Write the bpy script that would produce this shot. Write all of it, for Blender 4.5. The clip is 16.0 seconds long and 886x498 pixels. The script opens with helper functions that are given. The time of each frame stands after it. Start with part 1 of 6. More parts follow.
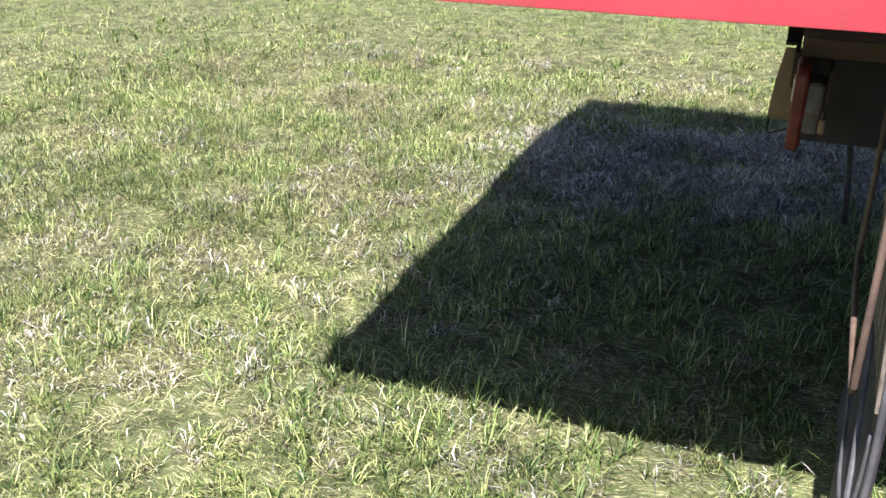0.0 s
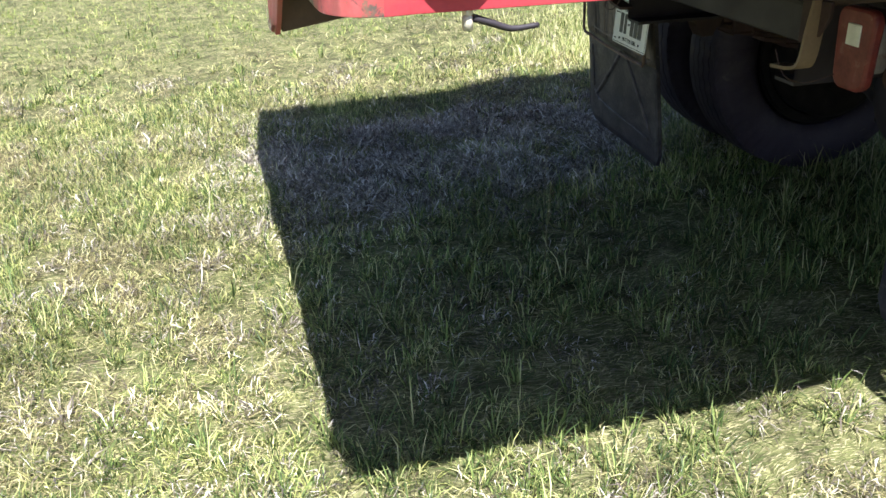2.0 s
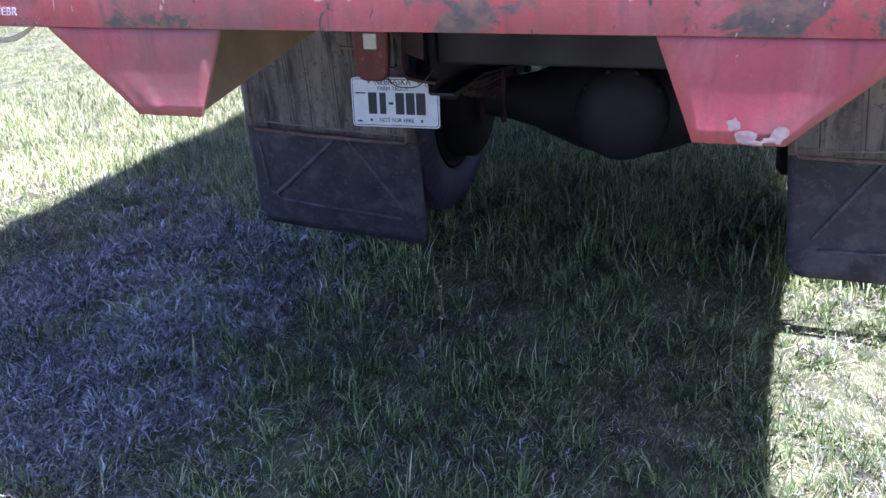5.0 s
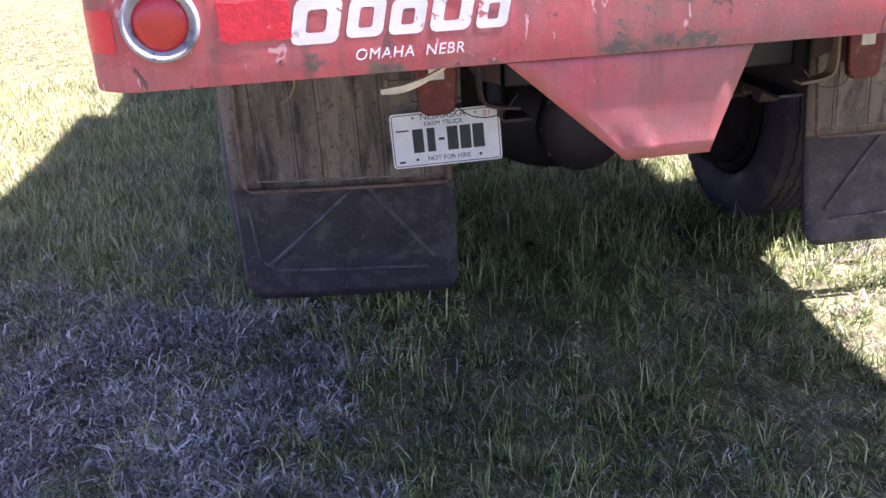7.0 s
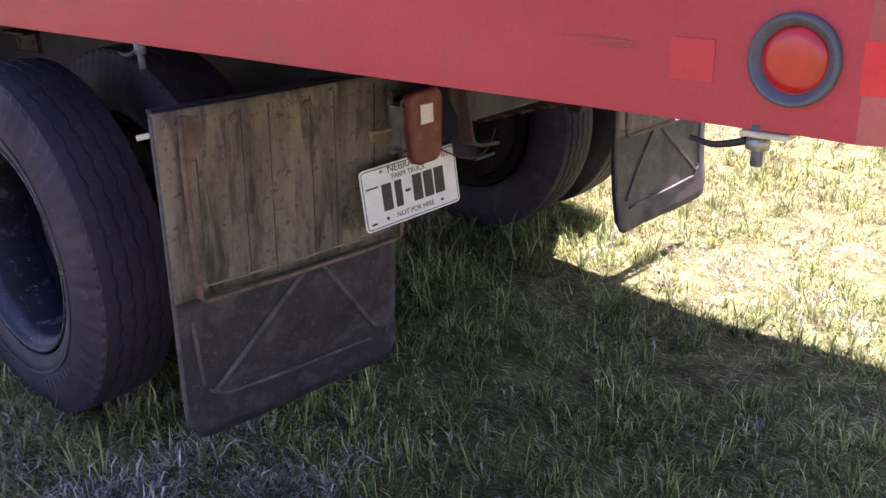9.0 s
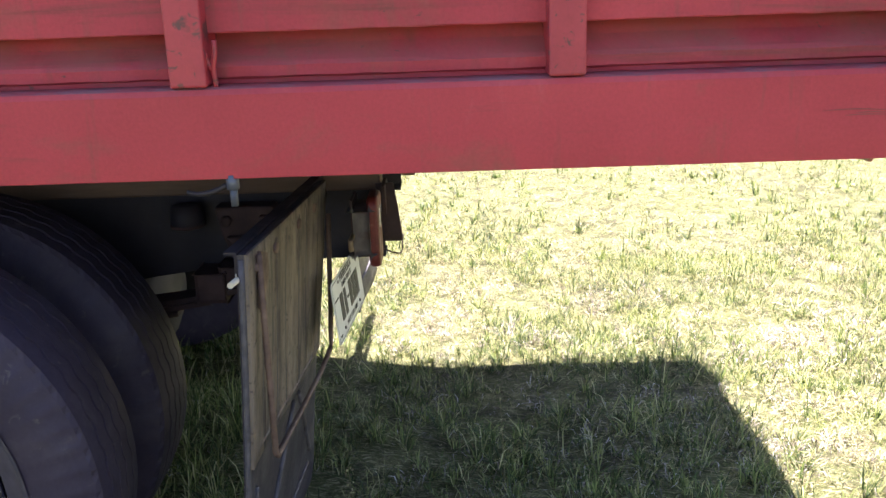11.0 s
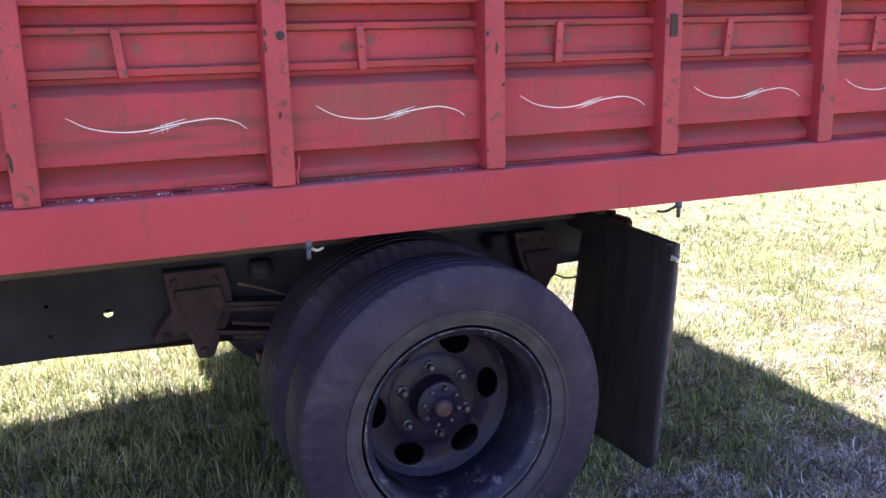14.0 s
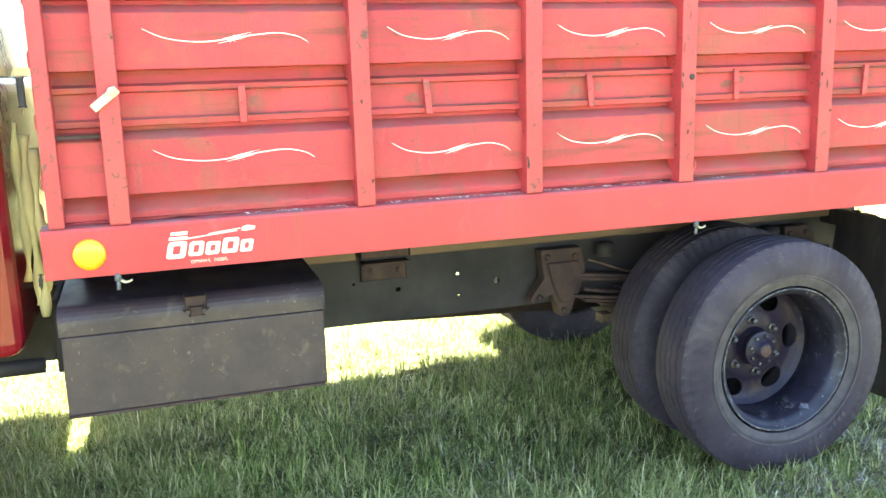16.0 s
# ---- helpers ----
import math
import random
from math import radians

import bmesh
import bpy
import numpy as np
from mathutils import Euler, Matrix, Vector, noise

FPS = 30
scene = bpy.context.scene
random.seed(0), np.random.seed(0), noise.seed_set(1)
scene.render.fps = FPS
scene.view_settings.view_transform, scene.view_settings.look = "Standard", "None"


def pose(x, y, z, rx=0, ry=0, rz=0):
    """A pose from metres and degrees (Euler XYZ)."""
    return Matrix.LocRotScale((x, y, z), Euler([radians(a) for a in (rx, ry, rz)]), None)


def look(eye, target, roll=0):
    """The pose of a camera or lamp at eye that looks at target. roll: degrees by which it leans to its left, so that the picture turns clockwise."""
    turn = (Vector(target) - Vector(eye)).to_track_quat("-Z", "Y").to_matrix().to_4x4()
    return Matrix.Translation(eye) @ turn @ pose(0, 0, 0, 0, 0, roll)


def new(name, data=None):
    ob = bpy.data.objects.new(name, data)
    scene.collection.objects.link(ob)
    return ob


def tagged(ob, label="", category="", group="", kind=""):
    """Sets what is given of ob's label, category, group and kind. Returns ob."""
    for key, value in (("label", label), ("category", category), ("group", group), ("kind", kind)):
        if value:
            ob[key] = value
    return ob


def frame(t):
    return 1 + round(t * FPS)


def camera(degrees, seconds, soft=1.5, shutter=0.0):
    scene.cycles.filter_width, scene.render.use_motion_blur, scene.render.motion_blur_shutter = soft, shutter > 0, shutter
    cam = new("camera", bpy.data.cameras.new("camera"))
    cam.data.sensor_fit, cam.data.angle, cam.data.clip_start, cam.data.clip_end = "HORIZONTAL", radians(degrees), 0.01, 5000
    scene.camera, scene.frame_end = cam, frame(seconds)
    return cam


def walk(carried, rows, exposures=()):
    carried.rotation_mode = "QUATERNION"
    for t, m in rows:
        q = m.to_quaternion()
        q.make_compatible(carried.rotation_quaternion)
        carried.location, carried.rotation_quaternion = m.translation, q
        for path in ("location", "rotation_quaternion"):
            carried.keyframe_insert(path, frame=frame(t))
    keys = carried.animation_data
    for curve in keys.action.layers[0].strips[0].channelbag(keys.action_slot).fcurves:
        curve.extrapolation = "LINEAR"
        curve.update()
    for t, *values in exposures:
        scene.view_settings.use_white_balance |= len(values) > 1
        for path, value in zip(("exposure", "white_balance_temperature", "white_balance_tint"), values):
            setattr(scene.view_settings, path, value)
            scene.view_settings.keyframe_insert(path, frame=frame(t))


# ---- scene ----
cam = camera(52.4, 16.0)
PATH = [
    (0, (2.464, 1.183, 1.368), (0.771, 0.518, 0.536), 0.5),
    (0.5, (2.469, 0.794, 1.353), (0.678, 0.436, 0.539), 0.0),
    (1, (2.385, 0.483, 1.334), (0.557, 0.341, 0.535), -1.1),
    (1.5, (2.294, 0.188, 1.337), (0.46, 0.262, 0.543), -1.4),
    (2, (2.205, -0.142, 1.336), (0.453, 0.327, 0.493), -1.4),
    (2.5, (2.007, -0.402, 1.312), (0.419, 0.487, 0.483), -1.4),
    (3, (1.808, -0.652, 1.337), (0.449, 0.603, 0.577), -0.9),
    (3.5, (1.588, -0.903, 1.364), (0.49, 0.599, 0.63), -0.2),
    (4, (1.25, -1.008, 1.335), (0.308, 0.594, 0.596), -1.9),
    (4.5, (0.906, -1.184, 1.334), (0.072, 0.475, 0.593), -2.4),
    (4.7, (0.736, -1.259, 1.351), (-0.023, 0.434, 0.602), -2.4),
    (6.8, (-0.81, -1.201, 1.341), (-0.64, 0.652, 0.607), -3.0),
    (7, (-0.937, -1.143, 1.353), (-0.683, 0.702, 0.624), -3.2),
    (7.5, (-1.3, -0.982, 1.351), (-0.768, 0.806, 0.631), -2.6),
    (8, (-1.578, -0.765, 1.332), (-0.745, 0.907, 0.617), -2.0),
    (8.5, (-1.824, -0.485, 1.37), (-0.712, 1.027, 0.681), -1.5),
    (9, (-2.095, -0.206, 1.378), (-0.715, 1.052, 0.661), -1.9),
    (9.5, (-2.261, 0.109, 1.36), (-0.71, 1.171, 0.677), -3.0),
    (10, (-2.368, 0.416, 1.407), (-0.624, 1.153, 0.764), -2.8),
    (10.2, (-2.438, 0.536, 1.409), (-0.62, 1.101, 0.795), -2.3),
    (12.3, (-2.995, 1.812, 1.577), (-1.138, 1.315, 1.026), -1.8),
    (12.5, (-3.062, 1.946, 1.595), (-1.223, 1.364, 1.063), -1.4),
    (13, (-3.162, 2.348, 1.603), (-1.392, 1.557, 1.113), -0.1),
    (13.5, (-3.325, 2.709, 1.604), (-1.554, 1.906, 1.135), -0.2),
    (14, (-3.446, 3.086, 1.664), (-1.644, 2.353, 1.202), -1.3),
    (14.5, (-3.559, 3.415, 1.698), (-1.728, 2.746, 1.254), -2.1),
    (15, (-3.693, 3.758, 1.719), (-1.831, 3.176, 1.279), -1.8),
    (15.5, (-3.82, 4.134, 1.721), (-1.945, 3.567, 1.317), -1.4),
    (16, (-4.004, 4.444, 1.741), (-2.141, 3.839, 1.338), -1.6),
]
EXPOSURES = [
    (0.0, 1.50, 5700, 10), (2.0, 1.66, 5800, 12), (3.5, 2.01, 5080, 26), (4.5, 2.16, 4720, 35), (7.0, 2.64, 5580, 45), (8.5, 2.56, 6230, 42), (9.0, 2.72, 6250, 42),
    (10.0, 2.74, 6350, 32), (12.5, 2.36, 5650, 22), (13.0, 2.30, 5600, 24), (13.5, 2.30, 5600, 26), (14.0, 2.82, 5750, 40), (14.5, 3.24, 6200, 33), (15.0, 3.80, 6350, 9), (15.5, 4.38, 6800, 0), (16.0, 4.43, 6850, 0),
]
walk(cam, [(t, look(eye, target, roll)) for t, eye, target, roll in PATH], EXPOSURES)
# ---- light ----
SUN = Vector((0.545, -0.05, 1.0)).normalized()
world = bpy.data.worlds.new("sky_world")
scene.world = world
world.use_nodes = True
wn = world.node_tree
sky = wn.nodes.new("ShaderNodeTexSky")
sky.sky_type = "NISHITA"
sky.sun_disc = False
sky.sun_elevation = math.asin(SUN.z)
sky.sun_rotation = math.atan2(SUN.x, SUN.y)
wn.links.new(sky.outputs[0], wn.nodes["Background"].inputs[0])
wn.nodes["Background"].inputs[1].default_value = 0.055
sun_data = bpy.data.lights.new("sun", "SUN")
sun_data.energy = 5.0
sun_data.angle = radians(0.55)
sun_data.color = (1.0, 0.95, 0.87)
sun = new("sun", sun_data)
sun.matrix_world = look(SUN * 20, (0, 0, 0))


# ---- materials ----
def material(name):
    m = bpy.data.materials.new(name)
    m.use_nodes = True
    return m, m.node_tree.nodes, m.node_tree.links, m.node_tree.nodes["Principled BSDF"]


def noise_node(m, scale, detail=6.0, rough=0.6, stretch=(1, 1, 1), distort=0.0):
    n, l = m.node_tree.nodes, m.node_tree.links
    tc = n.new("ShaderNodeTexCoord")
    mp = n.new("ShaderNodeMapping")
    mp.inputs["Scale"].default_value = stretch
    l.new(tc.outputs["Object"], mp.inputs["Vector"])
    t = n.new("ShaderNodeTexNoise")
    t.inputs["Scale"].default_value = scale
    t.inputs["Detail"].default_value = detail
    t.inputs["Roughness"].default_value = rough
    t.inputs["Distortion"].default_value = distort
    l.new(mp.outputs[0], t.inputs["Vector"])
    return t.outputs["Fac"]


def ramp(m, fac, *stops):
    n = m.node_tree.nodes.new("ShaderNodeValToRGB")
    while len(n.color_ramp.elements) < len(stops):
        n.color_ramp.elements.new(0.5)
    for e, (p, c) in zip(n.color_ramp.elements, stops):
        e.position = p
        e.color = (*c, 1) if len(c) == 3 else c
    m.node_tree.links.new(fac, n.inputs[0])
    return n.outputs[0]


def grey(v):
    return (v, v, v)


def mix(m, fac, a, b, kind="MIX"):
    n = m.node_tree.nodes.new("ShaderNodeMix")
    n.data_type = "RGBA"
    n.blend_type = kind
    for sock, v in ((n.inputs[0], fac), (n.inputs[6], a), (n.inputs[7], b)):
        if isinstance(v, bpy.types.NodeSocket):
            m.node_tree.links.new(v, sock)
        elif isinstance(v, (int, float)):
            sock.default_value = v
        else:
            sock.default_value = (*v, 1)
    return n.outputs[2]


def bump(m, height, strength=0.3, dist=0.003):
    n = m.node_tree.nodes.new("ShaderNodeBump")
    n.inputs["Strength"].default_value = strength
    n.inputs["Distance"].default_value = dist
    m.node_tree.links.new(height, n.inputs["Height"])
    m.node_tree.links.new(n.outputs[0], m.node_tree.nodes["Principled BSDF"].inputs["Normal"])


def surface(name, base, dark, scale=6.0, rough=(0.4, 0.7), metal=0.0, spot=None, spot_scale=18.0, spot_at=(0.62, 0.68),
            grain=120.0, bump_amount=0.25, stretch=(1, 1, 1), spec=0.5, spot2=None, spot2_scale=45.0, spot2_at=(0.62, 0.65)):
    """Two-scale mottled surface with optional sharp-edged worn spots."""
    m, n, l, p = material(name)
    big = noise_node(m, scale, 5, 0.6, stretch)
    fine = noise_node(m, grain, 4, 0.7, stretch)
    col = ramp(m, big, (0.3, dark), (0.7, base))
    col = mix(m, 0.25, col, ramp(m, fine, (0.3, grey(0.35)), (0.7, grey(0.65))), "OVERLAY")
    if spot:
        s = noise_node(m, spot_scale, 8, 0.65, stretch, 0.4)
        mask = ramp(m, s, (spot_at[0], grey(0)), (spot_at[1], grey(1)))
        col = mix(m, mask, col, spot)
    if spot2:
        s2 = noise_node(m, spot2_scale, 6, 0.6, (1, 1, 1), 0.8)
        col = mix(m, ramp(m, s2, (spot2_at[0], grey(0)), (spot2_at[1], grey(0.85))), col, spot2)
    l.new(col, p.inputs["Base Color"])
    l.new(ramp(m, big, (0.3, grey(rough[1])), (0.7, grey(rough[0]))), p.inputs["Roughness"])
    p.inputs["Metallic"].default_value = metal
    p.inputs["Specular IOR Level"].default_value = spec
    if bump_amount:
        bump(m, fine, bump_amount, 0.002)
    return m


def side_paint(name, dark, base, stain_at, level_at, drip_at, chip_at, rough, pale_amount=0.28):
    """Faded red paint with soft brown stains, fine level streaks of grime, upright runs and small dark chips."""
    m, n, l, p = material(name)
    big = noise_node(m, 2.2, 5, 0.6)
    col = ramp(m, big, (0.3, dark), (0.68, base))
    stain = noise_node(m, 3.6, 7, 0.66, (1, 0.8, 1.3), 0.5)
    col = mix(m, ramp(m, stain, (stain_at, grey(0)), (stain_at + 0.17, grey(0.8))), col, (0.27, 0.088, 0.066))
    level = noise_node(m, 15, 6, 0.65, (1, 0.10, 1.6), 0.3)
    col = mix(m, ramp(m, level, (level_at, grey(0)), (level_at + 0.15, grey(0.8))), col, (0.18, 0.052, 0.044))
    drip = noise_node(m, 24, 5, 0.6, (1, 1, 0.08))
    col = mix(m, ramp(m, drip, (drip_at, grey(0)), (drip_at + 0.16, grey(0.6))), col, (0.20, 0.070, 0.056))
    pale = noise_node(m, 12, 7, 0.7, (1, 1, 0.5), 0.4)
    col = mix(m, ramp(m, pale, (0.60, grey(0)), (0.76, grey(pale_amount))), col, (0.52, 0.15, 0.14))
    p.inputs["Specular IOR Level"].default_value = 0.32
    chip = noise_node(m, 34, 7, 0.7, (1, 0.8, 1), 0.7)
    col = mix(m, ramp(m, chip, (chip_at, grey(0)), (chip_at + 0.018, grey(0.85))), col, (0.12, 0.055, 0.048))
    fine = noise_node(m, 150, 4, 0.7)
    col = mix(m, 0.3, col, ramp(m, fine, (0.3, grey(0.35)), (0.7, grey(0.65))), "OVERLAY")
    l.new(col, p.inputs["Base Color"])
    l.new(ramp(m, stain, (0.3, grey(rough[0])), (0.7, grey(rough[1]))), p.inputs["Roughness"])
    bump(m, mix(m, 0.5, fine, big), 0.10, 0.002)
    return m


RED_SIDE = side_paint("faded_red_side_paint", (0.34, 0.039, 0.053), (0.465, 0.057, 0.071), 0.500, 0.535, 0.555, 0.65, (0.50, 0.72))


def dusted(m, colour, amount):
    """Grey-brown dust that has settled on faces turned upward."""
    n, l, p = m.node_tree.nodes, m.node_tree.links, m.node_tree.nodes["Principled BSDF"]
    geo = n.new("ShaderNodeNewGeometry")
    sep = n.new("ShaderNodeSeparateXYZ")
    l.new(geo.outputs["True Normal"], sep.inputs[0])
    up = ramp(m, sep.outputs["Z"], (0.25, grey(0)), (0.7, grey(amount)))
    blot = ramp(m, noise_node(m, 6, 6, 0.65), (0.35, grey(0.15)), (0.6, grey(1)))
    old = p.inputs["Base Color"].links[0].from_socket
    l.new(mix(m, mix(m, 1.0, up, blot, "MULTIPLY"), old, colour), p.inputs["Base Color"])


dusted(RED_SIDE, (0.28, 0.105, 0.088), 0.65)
RED_RAIL = side_paint("faded_red_rail_paint", (0.39, 0.041, 0.054), (0.485, 0.056, 0.071), 0.58, 0.62, 0.58, 0.69, (0.42, 0.60))
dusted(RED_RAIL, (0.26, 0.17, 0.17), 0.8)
RED_POST = surface("red_post_paint", (0.46, 0.050, 0.062), (0.34, 0.036, 0.048), 5.0, (0.4, 0.55), spot=(0.10, 0.035, 0.032),
                   spot_scale=11, spot_at=(0.60, 0.69), spot2=(0.10, 0.045, 0.04), spot2_scale=48, spot2_at=(0.60, 0.64), bump_amount=0.15)


def scraped_paint(name, base, dark, chalk, scrape, scrape_at, streak_at, chip_at):
    """Old red paint: chalky blotches, upright runs of grime, bare dark scrapes and small pale chips."""
    m, n, l, p = material(name)
    big = noise_node(m, 3.2, 6, 0.62)
    fine = noise_node(m, 140, 4, 0.7)
    col = ramp(m, big, (0.30, dark), (0.62, base))
    blot = noise_node(m, 9, 7, 0.68, (1, 1, 0.7), 0.6)
    col = mix(m, ramp(m, blot, (0.46, grey(0)), (0.72, grey(0.75))), col, chalk)
    run = noise_node(m, 26, 5, 0.6, (1, 1, 0.10), 0.2)
    col = mix(m, ramp(m, run, (streak_at, grey(0)), (streak_at + 0.14, grey(0.65))), col, (0.17, 0.070, 0.055))
    wash = noise_node(m, 2.1, 7, 0.7, (1, 1, 0.8), 0.7)
    col = mix(m, ramp(m, wash, (0.45, grey(0)), (0.64, grey(0.75))), col, (0.20, 0.115, 0.085))
    s1 = noise_node(m, 7.5, 9, 0.72, (0.7, 1, 1.0), 0.5)
    mask = ramp(m, s1, (scrape_at, grey(0)), (scrape_at + 0.035, grey(1)))
    rust = ramp(m, noise_node(m, 40, 5, 0.6), (0.4, scrape), (0.68, (0.26, 0.135, 0.085)))
    col = mix(m, mask, col, rust)
    s2 = noise_node(m, 30, 8, 0.7, (1, 1, 0.55), 0.9)
    col = mix(m, ramp(m, s2, (chip_at, grey(0)), (chip_at + 0.02, grey(0.9))), col, (0.09, 0.055, 0.050))
    s3 = noise_node(m, 42, 6, 0.6, (1, 1, 0.6), 0.8)
    col = mix(m, ramp(m, s3, (chip_at + 0.03, grey(0)), (chip_at + 0.05, grey(0.8))), col, (0.62, 0.36, 0.33))
    col = mix(m, 0.25, col, ramp(m, fine, (0.3, grey(0.35)), (0.7, grey(0.65))), "OVERLAY")
    l.new(col, p.inputs["Base Color"])
    l.new(ramp(m, blot, (0.3, grey(0.42)), (0.7, grey(0.68))), p.inputs["Roughness"])
    bump(m, mix(m, 0.55, fine, s1), 0.22, 0.003)
    return m


RED_REAR = scraped_paint("weathered_red_rear_paint", (0.51, 0.082, 0.078), (0.37, 0.060, 0.058), (0.52, 0.170, 0.155), (0.11, 0.082, 0.066), 0.55, 0.51, 0.615)
RED_GUSSET = scraped_paint("chalky_red_plate_paint", (0.49, 0.092, 0.098), (0.39, 0.070, 0.076), (0.52, 0.185, 0.175), (0.10, 0.062, 0.055), 0.63, 0.54, 0.655)
BARE_EDGE = surface("scraped_steel_edge", (0.15, 0.07, 0.05), (0.05, 0.025, 0.022), 30, (0.4, 0.7), metal=0.3)
EDGE_GRIME = surface("dark_rusty_chip", (0.085, 0.035, 0.032), (0.035, 0.018, 0.018), 40, (0.6, 0.85), bump_amount=0.3)
CLIP_GRIME = surface("brown_grime_on_red", (0.27, 0.062, 0.056), (0.17, 0.055, 0.046), 34, (0.5, 0.75), bump_amount=0.1)
PALE_WEAR = surface("pale_worn_steel", (0.50, 0.38, 0.32), (0.28, 0.17, 0.14), 40, (0.5, 0.7), bump_amount=0.2)
TAN_SILL = surface("dusty_tan_steel", (0.25, 0.175, 0.105), (0.15, 0.10, 0.06), 5, (0.6, 0.8), bump_amount=0.15)
BROWN_SILL = surface("rusty_sill_steel", (0.11, 0.065, 0.040), (0.045, 0.030, 0.024), 7, (0.65, 0.85), spot=(0.24, 0.11, 0.05), spot_scale=9, spot_at=(0.60, 0.72), bump_amount=0.3)
RUST = surface("rusty_brown_steel", (0.074, 0.038, 0.033), (0.029, 0.017, 0.017), 9, (0.7, 0.9), bump_amount=0.4)
ROD_RUST = surface("rusty_rod_steel", (0.190, 0.120, 0.085), (0.080, 0.048, 0.036), 20, (0.6, 0.85), bump_amount=0.4)
FRAME_BLACK = surface("dusty_black_frame_paint", (0.030, 0.022, 0.027), (0.013, 0.010, 0.013), 4, (0.55, 0.8), spot=(0.050, 0.033, 0.024),
                      spot_scale=7, spot_at=(0.62, 0.8))
WOOD = surface("weathered_brown_wood", (0.20, 0.125, 0.078), (0.075, 0.046, 0.032), 8, (0.7, 0.9), stretch=(1, 0.12, 1), bump_amount=0.4)
RUBBER = surface("dusty_tyre_rubber", (0.050, 0.038, 0.056), (0.026, 0.019, 0.032), 5, (0.58, 0.78), spot=(0.075, 0.060, 0.068),
                 spot_scale=6, spot_at=(0.52, 0.80), spot2=(0.085, 0.070, 0.070), spot2_scale=30, spot2_at=(0.62, 0.72), bump_amount=0.2, spec=0.32)
RUBBER_GREY = surface("scuffed_and_sheen_grey_sidewall", (0.066, 0.054, 0.066), (0.032, 0.026, 0.034), 14, (0.6, 0.8), bump_amount=0.12)
FLAP_LOW = surface("black_flap_rubber", (0.036, 0.029, 0.038), (0.015, 0.012, 0.017), 7, (0.42, 0.7), spot=(0.10, 0.088, 0.086),
                   spot_scale=12, spot_at=(0.50, 0.78), spot2=(0.075, 0.066, 0.064), spot2_scale=60, spot2_at=(0.58, 0.66), bump_amount=0.5, grain=160)
FLAP_SCUFF = surface("scuffed_rubber_ridge", (0.115, 0.102, 0.104), (0.040, 0.034, 0.038), 24, (0.55, 0.8), bump_amount=0.4)
FLAP_FRONT = surface("dusty_brown_black_rubber", (0.046, 0.034, 0.036), (0.020, 0.014, 0.017), 10, (0.65, 0.85), spot=(0.080, 0.060, 0.056), spot_scale=22,
                     spot_at=(0.54, 0.74), stretch=(1, 1, 0.14), bump_amount=0.4)
MUD_LINE = surface("dried_mud", (0.30, 0.245, 0.185), (0.13, 0.10, 0.078), 18, (0.8, 0.95), bump_amount=0.5)
FLAP_TOP = surface("muddy_grey_brown_rubber", (0.235, 0.186, 0.136), (0.096, 0.074, 0.056), 13, (0.65, 0.85), spot=(0.042, 0.032, 0.027),
                   spot_scale=19, spot_at=(0.49, 0.64), stretch=(1, 1, 0.22), spot2=(0.050, 0.038, 0.031), spot2_scale=60, spot2_at=(0.56, 0.68), bump_amount=0.7, grain=110)
WHEEL = surface("chipped_black_wheel_paint", (0.022, 0.014, 0.038), (0.010, 0.007, 0.018), 8, (0.40, 0.60), spot=(0.20, 0.19, 0.19),
                spot_scale=34, spot_at=(0.66, 0.70), spot2=(0.055, 0.034, 0.030), spot2_scale=9, spot2_at=(0.52, 0.66), bump_amount=0.3, spec=0.35)
# darker than the outer wheel paint: shade under the truck put into the colour
SHADE_BLACK = surface("shade_black_drum_and_inner_wheel", (0.017, 0.013, 0.013), (0.008, 0.006, 0.006), 14, (0.8, 0.95), spec=0.2, bump_amount=0.4)
NUT = surface("dull_steel_nut", (0.15, 0.14, 0.15), (0.05, 0.045, 0.05), 40, (0.35, 0.55), metal=0.5)
HUB_RUST = surface("rusty_hub_cap", (0.11, 0.055, 0.045), (0.05, 0.028, 0.025), 30, (0.7, 0.9), bump_amount=0.4)
STEEL = surface("worn_grey_steel", (0.42, 0.41, 0.39), (0.22, 0.21, 0.2), 30, (0.35, 0.55), metal=0.7)
RING = surface("oxidised_lamp_ring", (0.42, 0.42, 0.42), (0.16, 0.165, 0.18), 22, (0.45, 0.7), metal=0.1, spot=(0.08, 0.08, 0.085), spot_scale=34, spot_at=(0.56, 0.62), bump_amount=0.5)
RING_DARK = surface("blue_grey_lamp_ring", (0.125, 0.135, 0.17), (0.055, 0.060, 0.078), 20, (0.4, 0.6), metal=0.2)
PLATE_WHITE = surface("reflective_plate_white", (0.78, 0.79, 0.78), (0.68, 0.69, 0.69), 25, (0.3, 0.4), bump_amount=0.03)
INK = surface("black_plate_ink", (0.03, 0.03, 0.035), (0.02, 0.02, 0.02), 30, (0.5, 0.6), bump_amount=0)
INK_RED = surface("red_sticker_ink", (0.60, 0.10, 0.07), (0.5, 0.07, 0.05), 30, (0.5, 0.6), bump_amount=0)
WHITE_PAINT = surface("white_sign_paint", (0.76, 0.74, 0.70), (0.60, 0.57, 0.52), 20, (0.5, 0.6), spot=(0.48, 0.11, 0.10), spot_scale=40,
                      spot_at=(0.60, 0.63), spot2=(0.36, 0.26, 0.20), spot2_scale=14, spot2_at=(0.60, 0.64), bump_amount=0)
